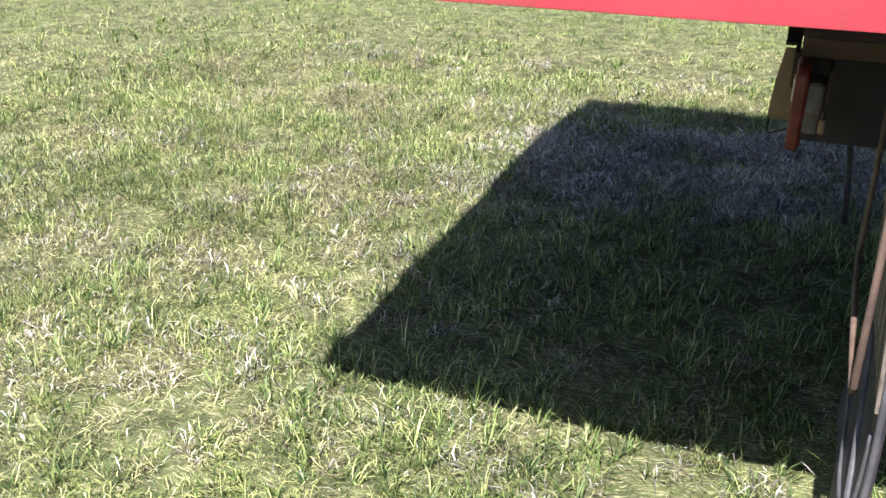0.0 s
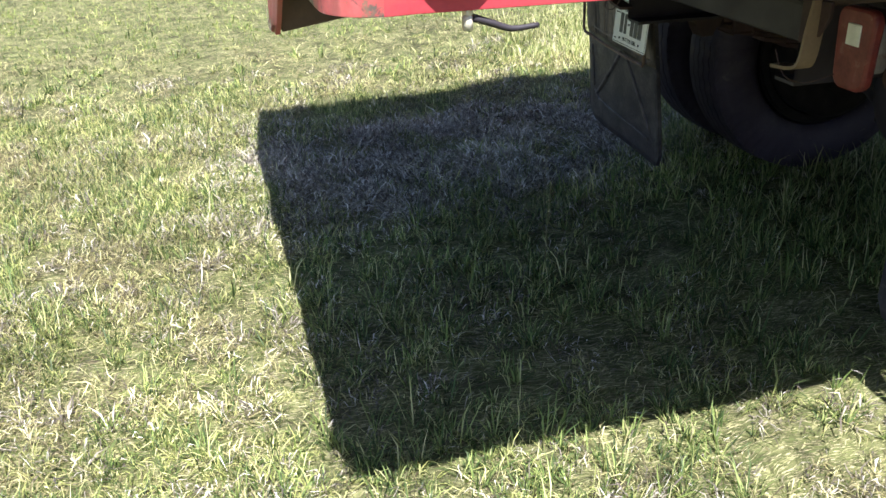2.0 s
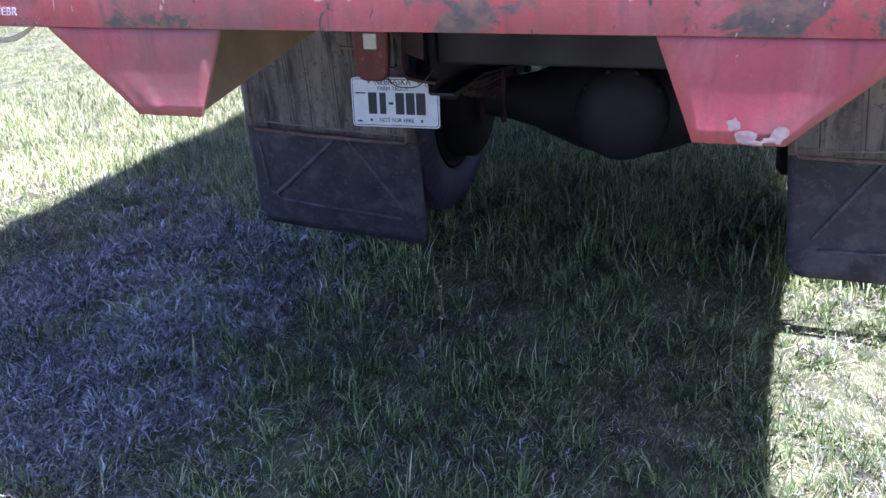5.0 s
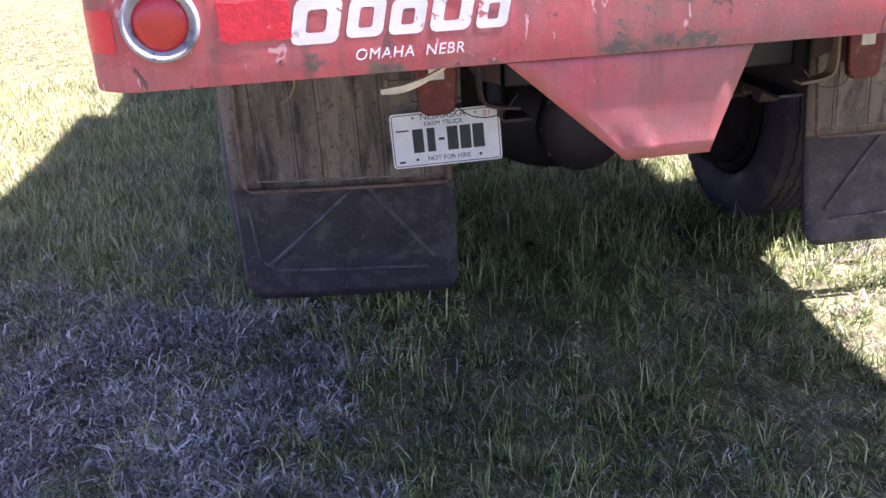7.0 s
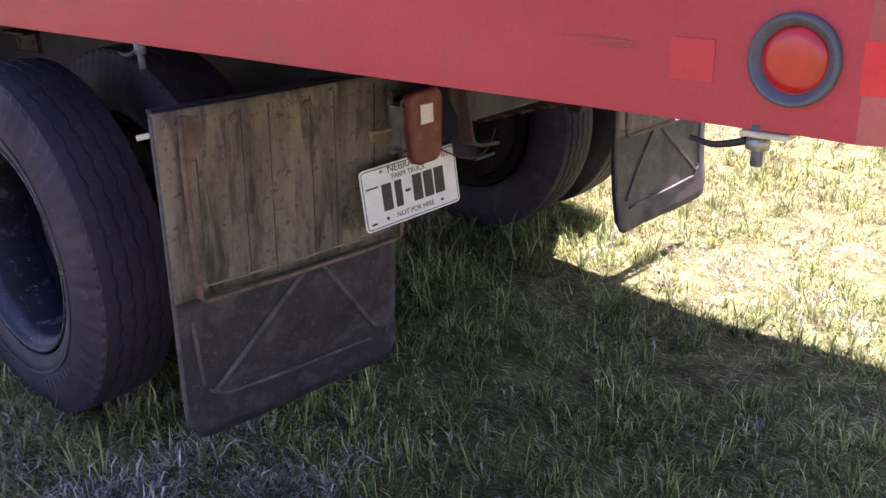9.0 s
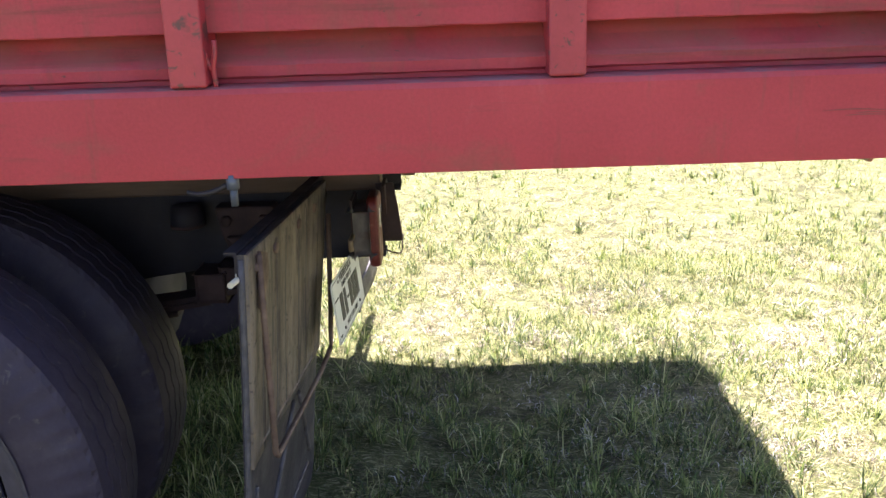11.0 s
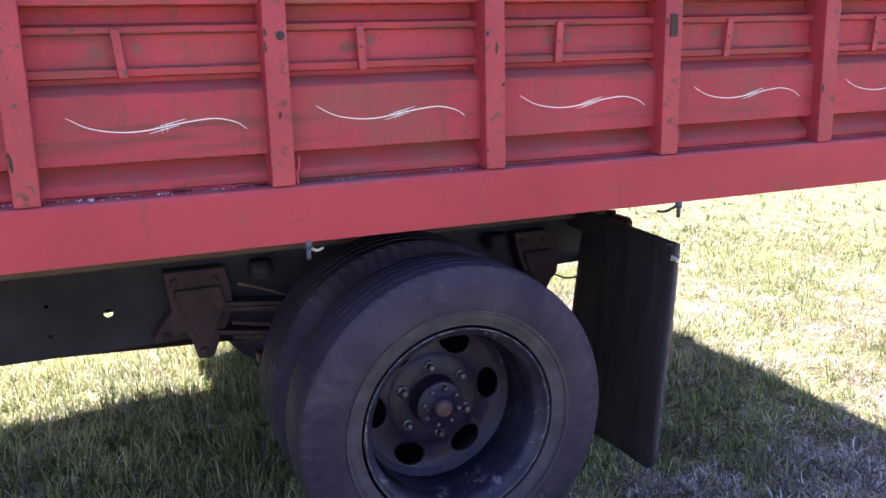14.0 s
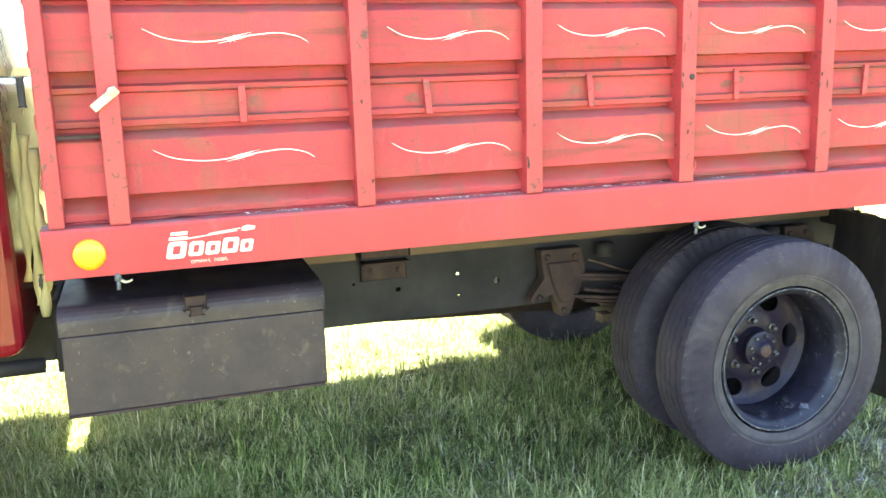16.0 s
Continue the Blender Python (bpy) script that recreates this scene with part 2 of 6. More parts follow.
SIDE_PAINT = surface("clean_white_sign_paint", (0.80, 0.78, 0.75), (0.66, 0.62, 0.58), 20, (0.5, 0.6), spot=(0.52, 0.16, 0.14), spot_scale=60, spot_at=(0.68, 0.70), bump_amount=0)
# also colours the specks that paint sunlight in the rail seam
STRIPE_AND_GLINT = surface("white_stripe_and_glint", (0.90, 0.89, 0.87), (0.80, 0.79, 0.77), 40, (0.5, 0.6), bump_amount=0)
POST_WHITE = surface("chipped_white_paint", (0.72, 0.71, 0.69), (0.55, 0.53, 0.51), 9, (0.5, 0.65), spot=(0.30, 0.08, 0.06), spot_scale=22,
                     spot_at=(0.66, 0.69))
TAPE = surface("bright_red_reflective_tape", (0.72, 0.022, 0.035), (0.60, 0.018, 0.028), 30, (0.25, 0.4), bump_amount=0.12, grain=260)
TAPE_DULL = surface("dulled_red_reflective_tape", (0.60, 0.034, 0.045), (0.50, 0.034, 0.042), 18, (0.45, 0.6), spot=(0.44, 0.07, 0.07), spot_scale=14, spot_at=(0.55, 0.68), bump_amount=0.15, grain=260)
TAPE_TORN = surface("torn_red_reflective_tape", (0.66, 0.02, 0.03), (0.50, 0.02, 0.03), 25, (0.3, 0.5), spot=(0.42, 0.12, 0.10), spot_scale=24,
                    spot_at=(0.60, 0.63), bump_amount=0.5, grain=60)
YELLOW_CLOTH = surface("weathered_yellow_cloth", (0.50, 0.42, 0.20), (0.26, 0.19, 0.10), 12, (0.7, 0.9), stretch=(1, 1, 0.2))
PALE_METAL = surface("pale_weathered_latch", (0.66, 0.60, 0.47), (0.40, 0.35, 0.26), 30, (0.5, 0.7), metal=0.1)
CAB_RED = surface("glossy_red_cab_paint", (0.22, 0.009, 0.018), (0.17, 0.007, 0.014), 3, (0.18, 0.3), bump_amount=0.02)
BOX_BLACK = surface("scuffed_black_box_paint", (0.050, 0.031, 0.040), (0.025, 0.016, 0.022), 5, (0.42, 0.68), spot=(0.105, 0.075, 0.066),
                    spot_scale=13, spot_at=(0.57, 0.76), spot2=(0.15, 0.115, 0.10), spot2_scale=42, spot2_at=(0.65, 0.69), bump_amount=0.2)


def lens_material(name, colour, rough=0.18):
    m, n, l, p = material(name)
    t = noise_node(m, 60, 3, 0.5)
    l.new(ramp(m, t, (0.3, tuple(c * 0.8 for c in colour)), (0.7, colour)), p.inputs["Base Color"])
    p.inputs["Roughness"].default_value = rough
    p.inputs["Coat Weight"].default_value = 0.4 if rough < 0.3 else 0.0
    return m


RIM_BARREL = surface("scuffed_blue_black_rim_paint", (0.032, 0.028, 0.050), (0.010, 0.008, 0.016), 9, (0.34, 0.6), spot=(0.20, 0.19, 0.22), spot_scale=20, spot_at=(0.58, 0.70),
                     spot2=(0.38, 0.37, 0.39), spot2_scale=55, spot2_at=(0.66, 0.70), bump_amount=0.25)
RIM_WORN = surface("worn_rim_edge", (0.22, 0.21, 0.24), (0.06, 0.055, 0.065), 14, (0.45, 0.6), spot=(0.015, 0.014, 0.018), spot_scale=40, spot_at=(0.47, 0.52))
LENS_RED = lens_material("red_lamp_lens", (0.52, 0.016, 0.016), 0.26)
LENS_DARK = lens_material("dark_red_lamp_lens", (0.25, 0.010, 0.028), 0.42)
LENS_AMBER = lens_material("amber_lamp_lens", (0.85, 0.42, 0.02))
LENS_BOX = surface("brick_red_lamp_lens", (0.16, 0.018, 0.014), (0.10, 0.012, 0.010), 30, (0.4, 0.6), spot=(0.20, 0.08, 0.06), spot_scale=30, spot_at=(0.6, 0.7), bump_amount=0.05)
LAMP_HOUSING = surface("dusty_grey_lamp_housing", (0.20, 0.172, 0.150), (0.095, 0.078, 0.066), 14, (0.6, 0.85), spot=(0.10, 0.055, 0.040), spot_scale=22, spot_at=(0.58, 0.70), bump_amount=0.3)
LENS_CLEAR = lens_material("clear_lamp_window", (0.66, 0.63, 0.58))


def blade_material(name, stops, through_amount=0.35, patch=(0.75, 1.2)):
    """Blades vary one by one and in wide patches; some light passes through them."""
    m, n, l, p = material(name)
    geo = n.new("ShaderNodeNewGeometry")
    col = ramp(m, geo.outputs["Random Per Island"], *stops)
    wide = noise_node(m, 1.6, 4, 0.6)
    col = mix(m, 1.0, col, ramp(m, wide, (0.35, grey(patch[0])), (0.65, grey(patch[1]))), "MULTIPLY")
    l.new(col, p.inputs["Base Color"])
    p.inputs["Roughness"].default_value = 0.55
    p.inputs["Specular IOR Level"].default_value = 0.35
    tr = n.new("ShaderNodeBsdfTranslucent")
    l.new(col, tr.inputs["Color"])
    ms = n.new("ShaderNodeMixShader")
    ms.inputs[0].default_value = through_amount
    l.new(p.outputs[0], ms.inputs[1])
    l.new(tr.outputs[0], ms.inputs[2])
    l.new(ms.outputs[0], n["Material Output"].inputs["Surface"])
    return m


GRASS = blade_material("green_grass_blade", ((0.0, (0.040, 0.060, 0.017)), (0.35, (0.115, 0.155, 0.042)), (0.60, (0.270, 0.300, 0.085)), (0.82, (0.475, 0.465, 0.158)), (1.0, (0.700, 0.655, 0.310))), 0.35, (0.70, 1.25))
FIELD = blade_material("field_grass_blade", ((0.0, (0.075, 0.118, 0.032)), (0.35, (0.165, 0.225, 0.053)), (0.7, (0.290, 0.330, 0.082)), (0.88, (0.430, 0.430, 0.134)), (1.0, (0.540, 0.510, 0.227))))
TUFT = blade_material("tuft_grass_blade", ((0.0, (0.032, 0.058, 0.018)), (0.38, (0.110, 0.165, 0.048)), (0.66, (0.265, 0.335, 0.092)), (0.86, (0.460, 0.480, 0.168)), (1.0, (0.760, 0.700, 0.370))), 0.35, (0.70, 1.25))
LUSH = blade_material("lush_grass_blade", ((0.0, (0.115, 0.148, 0.048)), (0.35, (0.250, 0.288, 0.090)), (0.62, (0.405, 0.415, 0.155)), (0.84, (0.560, 0.520, 0.255)), (1.0, (0.720, 0.645, 0.400))))
STRAW = blade_material("dead_straw_blade", ((0.0, (0.070, 0.054, 0.036)), (0.40, (0.180, 0.150, 0.076)), (0.72, (0.370, 0.330, 0.141)), (0.90, (0.570, 0.520, 0.244)), (1.0, (0.740, 0.690, 0.370))), 0.2, (0.70, 1.25))
BLEACHED = blade_material("bleached_tuft_blade", ((0.0, (0.050, 0.040, 0.033)), (0.38, (0.19, 0.158, 0.126)), (0.70, (0.46, 0.405, 0.325)), (0.90, (0.70, 0.640, 0.54)), (1.0, (0.84, 0.79, 0.69))), 0.2, (0.70, 1.25))
LEAF = blade_material("bush_leaf", ((0.0, (0.030, 0.055, 0.016)), (0.6, (0.055, 0.095, 0.024)), (1.0, (0.10, 0.13, 0.035))), 0.3)
BARK = surface("grey_brown_bark", (0.16, 0.12, 0.09), (0.08, 0.06, 0.045), 12, (0.8, 0.95), stretch=(1, 1, 0.3), bump_amount=0.6)


def strands(m, turn, scale, at, spread=0.05):
    """Fine matted strands that run roughly one way, as a mask."""
    n, l = m.node_tree.nodes, m.node_tree.links
    tc = n.new("ShaderNodeTexCoord")
    bend = n.new("ShaderNodeTexNoise")
    bend.inputs["Scale"].default_value = 9.0
    bend.inputs["Detail"].default_value = 2.0
    l.new(tc.outputs["Object"], bend.inputs["Vector"])
    shift = n.new("ShaderNodeVectorMath")
    shift.operation = "MULTIPLY_ADD"
    shift.inputs[1].default_value = (0.09, 0.09, 0.0)
    l.new(bend.outputs["Color"], shift.inputs[0])
    l.new(tc.outputs["Object"], shift.inputs[2])
    mp = n.new("ShaderNodeMapping")
    mp.inputs["Rotation"].default_value = (0, 0, radians(turn))
    mp.inputs["Scale"].default_value = (1.0, 0.09, 1.0)
    l.new(shift.outputs[0], mp.inputs["Vector"])
    t = n.new("ShaderNodeTexNoise")
    t.inputs["Scale"].default_value = scale
    t.inputs["Detail"].default_value = 2.0
    t.inputs["Roughness"].default_value = 0.6
    l.new(mp.outputs[0], t.inputs["Vector"])
    return ramp(m, t.outputs["Fac"], (at, grey(0)), (at + spread, grey(1)))


def ground_material():
    """Dark soil under a mat of dead strands, with low green growth in patches."""
    m, n, l, p = material("thatch_and_soil")
    wide = noise_node(m, 0.9, 6, 0.65)
    mid = noise_node(m, 8, 7, 0.7)
    fine = noise_node(m, 160, 5, 0.75)
    col = ramp(m, mid, (0.36, (0.024, 0.018, 0.014)), (0.54, (0.062, 0.048, 0.034)), (0.72, (0.160, 0.128, 0.086)))
    green = ramp(m, mid, (0.3, (0.052, 0.074, 0.020)), (0.7, (0.205, 0.230, 0.066)))
    col = mix(m, ramp(m, wide, (0.40, grey(0.25)), (0.60, grey(0.75))), col, green)
    relief = fine
    for turn, scale, at, one, two in ((12, 210, 0.50, (0.046, 0.048, 0.021), (0.155, 0.155, 0.066)), (74, 260, 0.53, (0.045, 0.060, 0.021), (0.16, 0.170, 0.064)),
                                      (128, 230, 0.54, (0.09, 0.073, 0.049), (0.33, 0.320, 0.140)), (41, 290, 0.575, (0.070, 0.088, 0.030), (0.24, 0.24, 0.10)), (160, 250, 0.570, (0.21, 0.180, 0.105), (0.56, 0.515, 0.28))):
        mask = strands(m, turn, scale, at)
        tone = ramp(m, mid, (0.35, one), (0.65, two))
        col = mix(m, mask, col, tone)
        relief = mix(m, 0.5, relief, mask)
    col = mix(m, 0.5, col, ramp(m, fine, (0.3, grey(0.25)), (0.7, grey(0.75))), "OVERLAY")
    l.new(col, p.inputs["Base Color"])
    p.inputs["Roughness"].default_value = 0.95
    p.inputs["Specular IOR Level"].default_value = 0.1
    bump(m, relief, 0.9, 0.012)
    return m


# ---- mesh helpers ----
def add_box(bm, x0, x1, y0, y1, z0, z1, bevel=0.0, seg=1):
    part_bm = bmesh.new()
    bmesh.ops.create_cube(part_bm, size=1)
    for v in part_bm.verts:
        v.co = ((x0 + x1) / 2 + v.co.x * (x1 - x0), (y0 + y1) / 2 + v.co.y * (y1 - y0), (z0 + z1) / 2 + v.co.z * (z1 - z0))
    if bevel:
        bmesh.ops.bevel(part_bm, geom=part_bm.edges[:], offset=bevel, segments=seg, affect="EDGES", profile=0.5)
    join(bm, part_bm)
    return bm


def join(bm, other, m=None):
    """Moves the faces of another bmesh into bm."""
    if m is not None:
        other.transform(m)
    vs = [bm.verts.new(v.co) for v in other.verts]
    other.verts.index_update()
    for f in other.faces:
        nf = bm.faces.new([vs[v.index] for v in f.verts])
        nf.smooth = f.smooth
    other.free()
    return bm


def add_prism(bm, outline, axis, a, b, bevel=0.0):
    """A plate with the given outline (two coordinates a point), from a to b along an axis."""
    pb = bmesh.new()
    put = {"x": lambda u, v, w: (w, u, v), "y": lambda u, v, w: (u, w, v), "z": lambda u, v, w: (u, v, w)}[axis]
    lo = [pb.verts.new(put(u, v, a)) for u, v in outline]
    hi = [pb.verts.new(put(u, v, b)) for u, v in outline]
    pb.faces.new(lo)
    pb.faces.new(hi[::-1])
    for i in range(len(lo)):
        j = (i + 1) % len(lo)
        pb.faces.new((lo[i], hi[i], hi[j], lo[j]))
    bmesh.ops.recalc_face_normals(pb, faces=pb.faces[:])
    if bevel:
        bmesh.ops.bevel(pb, geom=pb.edges[:], offset=bevel, segments=2, affect="EDGES", profile=0.5)
    return join(bm, pb)


def add_lathe(bm, profile, centre, seg=48, axis="x", sign=1, wave=(), notch=()):
    """Turns a profile of (along, radius) round an axis; wave: points that zigzag along it; notch: points cut in at every other step."""
    rings = []
    for k in range(seg):
        t = 2 * math.pi * k / seg
        ring = []
        for i, (a, r) in enumerate(profile):
            if i in wave:
                a += 0.0032 * (1 if k % 4 < 2 else -1)
            if i in notch and k % 3 == 0:
                r -= 0.003
                a -= 0.0045 if a > 0 else -0.0045
            c, s = math.cos(t) * r, math.sin(t) * r
            off = {"x": (a * sign, c, s), "y": (c, a * sign, s), "z": (c, s, a * sign)}[axis]
            ring.append(bm.verts.new((centre[0] + off[0], centre[1] + off[1], centre[2] + off[2])))
        rings.append(ring)
    faces = []
    for k in range(seg):
        one, two = rings[k], rings[(k + 1) % seg]
        for i in range(len(profile) - 1):
            f = bm.faces.new((one[i], two[i], two[i + 1], one[i + 1]))
            f.smooth = True
            faces.append(f)
    return rings


def add_knob(bm, centre, radius, height, axis="x", sign=1, seg=12):
    """A short closed cylinder with a softened rim that stands out along an axis."""
    b = min(radius, height) * 0.2
    return add_lathe(bm, [(0, radius), (height - b, radius), (height, radius - b), (height, 0.0002)], centre, seg, axis, sign)


def add_tube(bm, path, radius, seg=8, taper=1.0):
    """A round bar that follows a path of points."""
    pts = [Vector(p) for p in path]
    rings = []
    up = Vector((0.13, 0.31, 0.94)).normalized()
    for i, p in enumerate(pts):
        d = (pts[min(i + 1, len(pts) - 1)] - pts[max(i - 1, 0)]).normalized()
        u = d.cross(up)
        u = u.normalized() if u.length > 1e-4 else d.cross(Vector((1, 0, 0))).normalized()
        w = d.cross(u)
        r = radius * (1 + (taper - 1) * i / max(1, len(pts) - 1))
        rings.append([bm.verts.new(p + (u * math.cos(2 * math.pi * k / seg) + w * math.sin(2 * math.pi * k / seg)) * r) for k in range(seg)])
    for a, b in zip(rings, rings[1:]):
        for k in range(seg):
            f = bm.faces.new((a[k], a[(k + 1) % seg], b[(k + 1) % seg], b[k]))
            f.smooth = True
    bm.faces.new(rings[0][::-1])
    bm.faces.new(rings[-1])
    return bm


def curve(points, n=8):
    """A smooth path through the points."""
    pts = [Vector(p) for p in points]
    out = []
    for i in range(len(pts) - 1):
        p0, p1, p2, p3 = pts[max(i - 1, 0)], pts[i], pts[i + 1], pts[min(i + 2, len(pts) - 1)]
        for k in range(n):
            t = k / n
            out.append(0.5 * (2 * p1 + (p2 - p0) * t + (2 * p0 - 5 * p1 + 4 * p2 - p3) * t * t + (3 * p1 - p0 - 3 * p2 + p3) * t**3))
    return out + [pts[-1]]


def part(name, bm, mat, parent=None, label="", m=None, crease=0):
    """One mesh object under a thing or a part; the mesh is in world coordinates."""
    if m is not None:
        bm.transform(m)
    bmesh.ops.recalc_face_normals(bm, faces=bm.faces[:])
    me = bpy.data.meshes.new(name)
    bm.to_mesh(me)
    bm.free()
    if crease:
        me.set_sharp_from_angle(angle=radians(crease))
    me.materials.append(mat)
    ob = new(name, me)
    if parent is not None:
        ob.parent = parent
        ob.matrix_parent_inverse = parent.matrix_world.inverted() if parent.type != "EMPTY" else Matrix.Translation(-parent.location)
    return tagged(ob, label)


def writing(name, text, mat, parent, size, m, label="", spread=1.0, shear=0.0):
    """Raised painted letters in the built-in font; m places their centre, x to the right, y up."""
    c = bpy.data.curves.new(name, "FONT")
    c.body, c.size, c.extrude, c.shear = text, size, 0.0004, shear
    c.align_x, c.align_y, c.space_character = "CENTER", "CENTER", spread
    tmp = bpy.data.objects.new("tmp", c)
    scene.collection.objects.link(tmp)
    bpy.context.view_layer.update()
    me = bpy.data.meshes.new_from_object(tmp.evaluated_get(bpy.context.evaluated_depsgraph_get()))
    bpy.data.objects.remove(tmp)
    me.name = name
    me.materials.clear()
    me.materials.append(mat)
    me.transform(m)
    ob = new(name, me)
    ob.parent = parent
    if parent.type == "EMPTY":
        ob.matrix_parent_inverse = Matrix.Translation(-parent.location)
    return tagged(ob, label)


# ---- ground ----
def soft_noise(x, y, scale, seed):
    """Smooth random field between 0 and 1."""
    rng = np.random.RandomState(seed)
    g = rng.rand(64, 64)
    u, v = x / scale + 31.7, y / scale + 17.3
    i, j = np.floor(u).astype(int), np.floor(v).astype(int)
    fu, fv = u - i, v - j
    fu, fv = fu * fu * (3 - 2 * fu), fv * fv * (3 - 2 * fv)
    a, b = g[i % 64, j % 64], g[(i + 1) % 64, j % 64]
    c, d = g[i % 64, (j + 1) % 64], g[(i + 1) % 64, (j + 1) % 64]
    return (a * (1 - fu) + b * fu) * (1 - fv) + (c * (1 - fu) + d * fu) * fv


def smooth(a, b, v):
    t = np.clip((v - a) / (b - a), 0, 1)
    return t * t * (3 - 2 * t)


def lie(x, y):
    """Height of the ground: a few centimetres of unevenness."""
    return 0.014 * (soft_noise(x, y, 0.7, 3) - 0.5) + 0.026 * (soft_noise(x, y, 0.26, 4) - 0.5) + 0.008 + 0.062 * smooth(0.9, 1.65, y)


def build_ground():
    s = np.linspace(-1, 1, 240)
    line = np.sinh(s * 7.0) / math.sinh(7.0) * 900
    gx, gy = np.meshgrid(line, line + 1.0, indexing="ij")
    z = lie(gx, gy)
    verts = np.stack([gx, gy, z], -1).reshape(-1, 3)
    n = len(s)
    idx = np.arange(n * n).reshape(n, n)
    faces = np.stack([idx[:-1, :-1], idx[1:, :-1], idx[1:, 1:], idx[:-1, 1:]], -1).reshape(-1, 4)
    me = bpy.data.meshes.new("ground")
    me.from_pydata(verts.tolist(), [], faces.tolist())
    me.polygons.foreach_set("use_smooth", np.ones(len(faces), bool))
    me.materials.append(ground_material())
    tagged(new("ground", me), "dry thatch and soil of a mown spring field", "ground", kind="structure")


def build_blades(name, mat, x, y, height, width, lean, seed, label, droop=0.5, base=0.0, turn=None, kink=0.4, thin=True):
    """Many single blades in one mesh: each a tapered strip that bends over; thin ones are pointed at both ends."""
    rng = np.random.RandomState(seed)
    n = len(x)
    turn = rng.rand(n) * 2 * np.pi if turn is None else turn
    droop = droop * (0.3 + 1.4 * rng.rand(n))
    bend = turn + (rng.rand(n) - 0.5) * 2 * kink
    base = base * rng.rand(n) * 2
    face = turn + np.pi / 2 + (rng.rand(n) - 0.5) * 1.2
    z = lie(x, y) + base
    dx, dy = np.cos(turn), np.sin(turn)
    wx, wy = np.cos(face) * width / 2, np.sin(face) * width / 2
    tip_lean = np.minimum(lean * (1 + droop) + droop * 0.5, 2.1)
    mid_h, mid_o = height * 0.55 * np.cos(lean), height * 0.55 * np.sin(lean)
    tip_h = np.maximum(mid_h + height * 0.45 * np.cos(tip_lean), 0.003)
    far = height * 0.45 * np.sin(tip_lean)
    mx, my, mz = x + dx * mid_o, y + dy * mid_o, z + mid_h
    tip = np.stack([mx + np.cos(bend) * far, my + np.sin(bend) * far, z + tip_h], -1)
    lo = [np.stack([x - wx, y - wy, z], -1), np.stack([x + wx, y + wy, z], -1)]
    if thin:
        v = np.stack([np.stack([x, y, z], -1), np.stack([mx - wx, my - wy, mz], -1), np.stack([mx + wx, my + wy, mz], -1), tip], 1)
        shape, starts = np.array([0, 2, 1, 1, 2, 3]), np.array([0, 3])
    else:
        v = np.stack([*lo, np.stack([mx + wx * 0.75, my + wy * 0.75, mz], -1), np.stack([mx - wx * 0.75, my - wy * 0.75, mz], -1), tip], 1)
        shape, starts = np.array([0, 1, 2, 3, 3, 2, 4]), np.array([0, 4])
    each, corners = v.shape[1], len(shape)
    me = bpy.data.meshes.new(name)
    me.vertices.add(n * each)
    me.vertices.foreach_set("co", v.ravel())
    me.loops.add(n * corners)
    me.loops.foreach_set("vertex_index", (np.arange(n)[:, None] * each + shape).ravel().astype(np.int32))
    me.polygons.add(n * 2)
    me.polygons.foreach_set("loop_start", (np.arange(n)[:, None] * corners + starts).ravel().astype(np.int32))
    me.polygons.foreach_set("use_smooth", np.ones(n * 2, bool))
    me.update()
    me.materials.append(mat)
    return tagged(new(name, me), label, "grass", kind="stuff")


def scatter(rng, n, x0, x1, y0, y1, weight):
    """n points in a rectangle, kept in proportion to weight(x, y) between 0 and 1."""
    xs, ys = [], []
    got = 0
    while got < n:
        x, y = rng.uniform(x0, x1, n), rng.uniform(y0, y1, n)
        keep = rng.rand(n) < weight(x, y)
        xs.append(x[keep])
        ys.append(y[keep])
        got += keep.sum()
    return np.concatenate(xs)[:n], np.concatenate(ys)[:n]


def lushness(x, y):
    """Taller green grass grows beside and under the truck towards its front."""
    return smooth(1.5 + 0.10 * smooth(-0.9, -1.5, x), 2.5, y + 0.5 * (soft_noise(x, y, 0.4, 19) - 0.5)) * smooth(2.2, 0.6, x) * smooth(-4.6, -3.2, x) * (0.65 + 0.35 * soft_noise(x, y, 0.5, 9))


def bareness(x, y):
    """The ground behind the left corner is nearly bare thatch, with ragged borders."""
    edge = y + 1.3 * (soft_noise(x, y, 0.45, 21) - 0.3) + 0.5 * soft_noise(x, y, 0.13, 23)
    return smooth(2.9, 1.5, edge) * smooth(-0.60, -1.45, x + 0.7 * (soft_noise(x, y, 0.30, 22) - 0.5)) * smooth(-2.25, -1.75, x + 0.4 * (soft_noise(x, y, 0.3, 24) - 0.5)) * smooth(-0.3, 0.35, y)


def greenness(x, y):
    """Green clumps with dry gaps between them."""
    clump = smooth(0.33, 0.60, 0.34 * soft_noise(x, y, 0.42, 11) + 0.38 * soft_noise(x, y, 0.14, 12) + 0.28 * soft_noise(x, y, 0.05, 13))
    return (0.07 + 0.93 * clump) * (1 - 0.80 * bareness(x, y) * smooth(0.56, 0.40, soft_noise(x, y, 0.20, 14)))


def nearness(x, y):
    """How thickly the field is set: full round the truck's rear and left side, thinner away from it."""
    return smooth(-3.4, -2.3, x) * smooth(3.0, 1.5, x) * smooth(-3.4, -1.4, y) * smooth(6.6, 5.2, y)


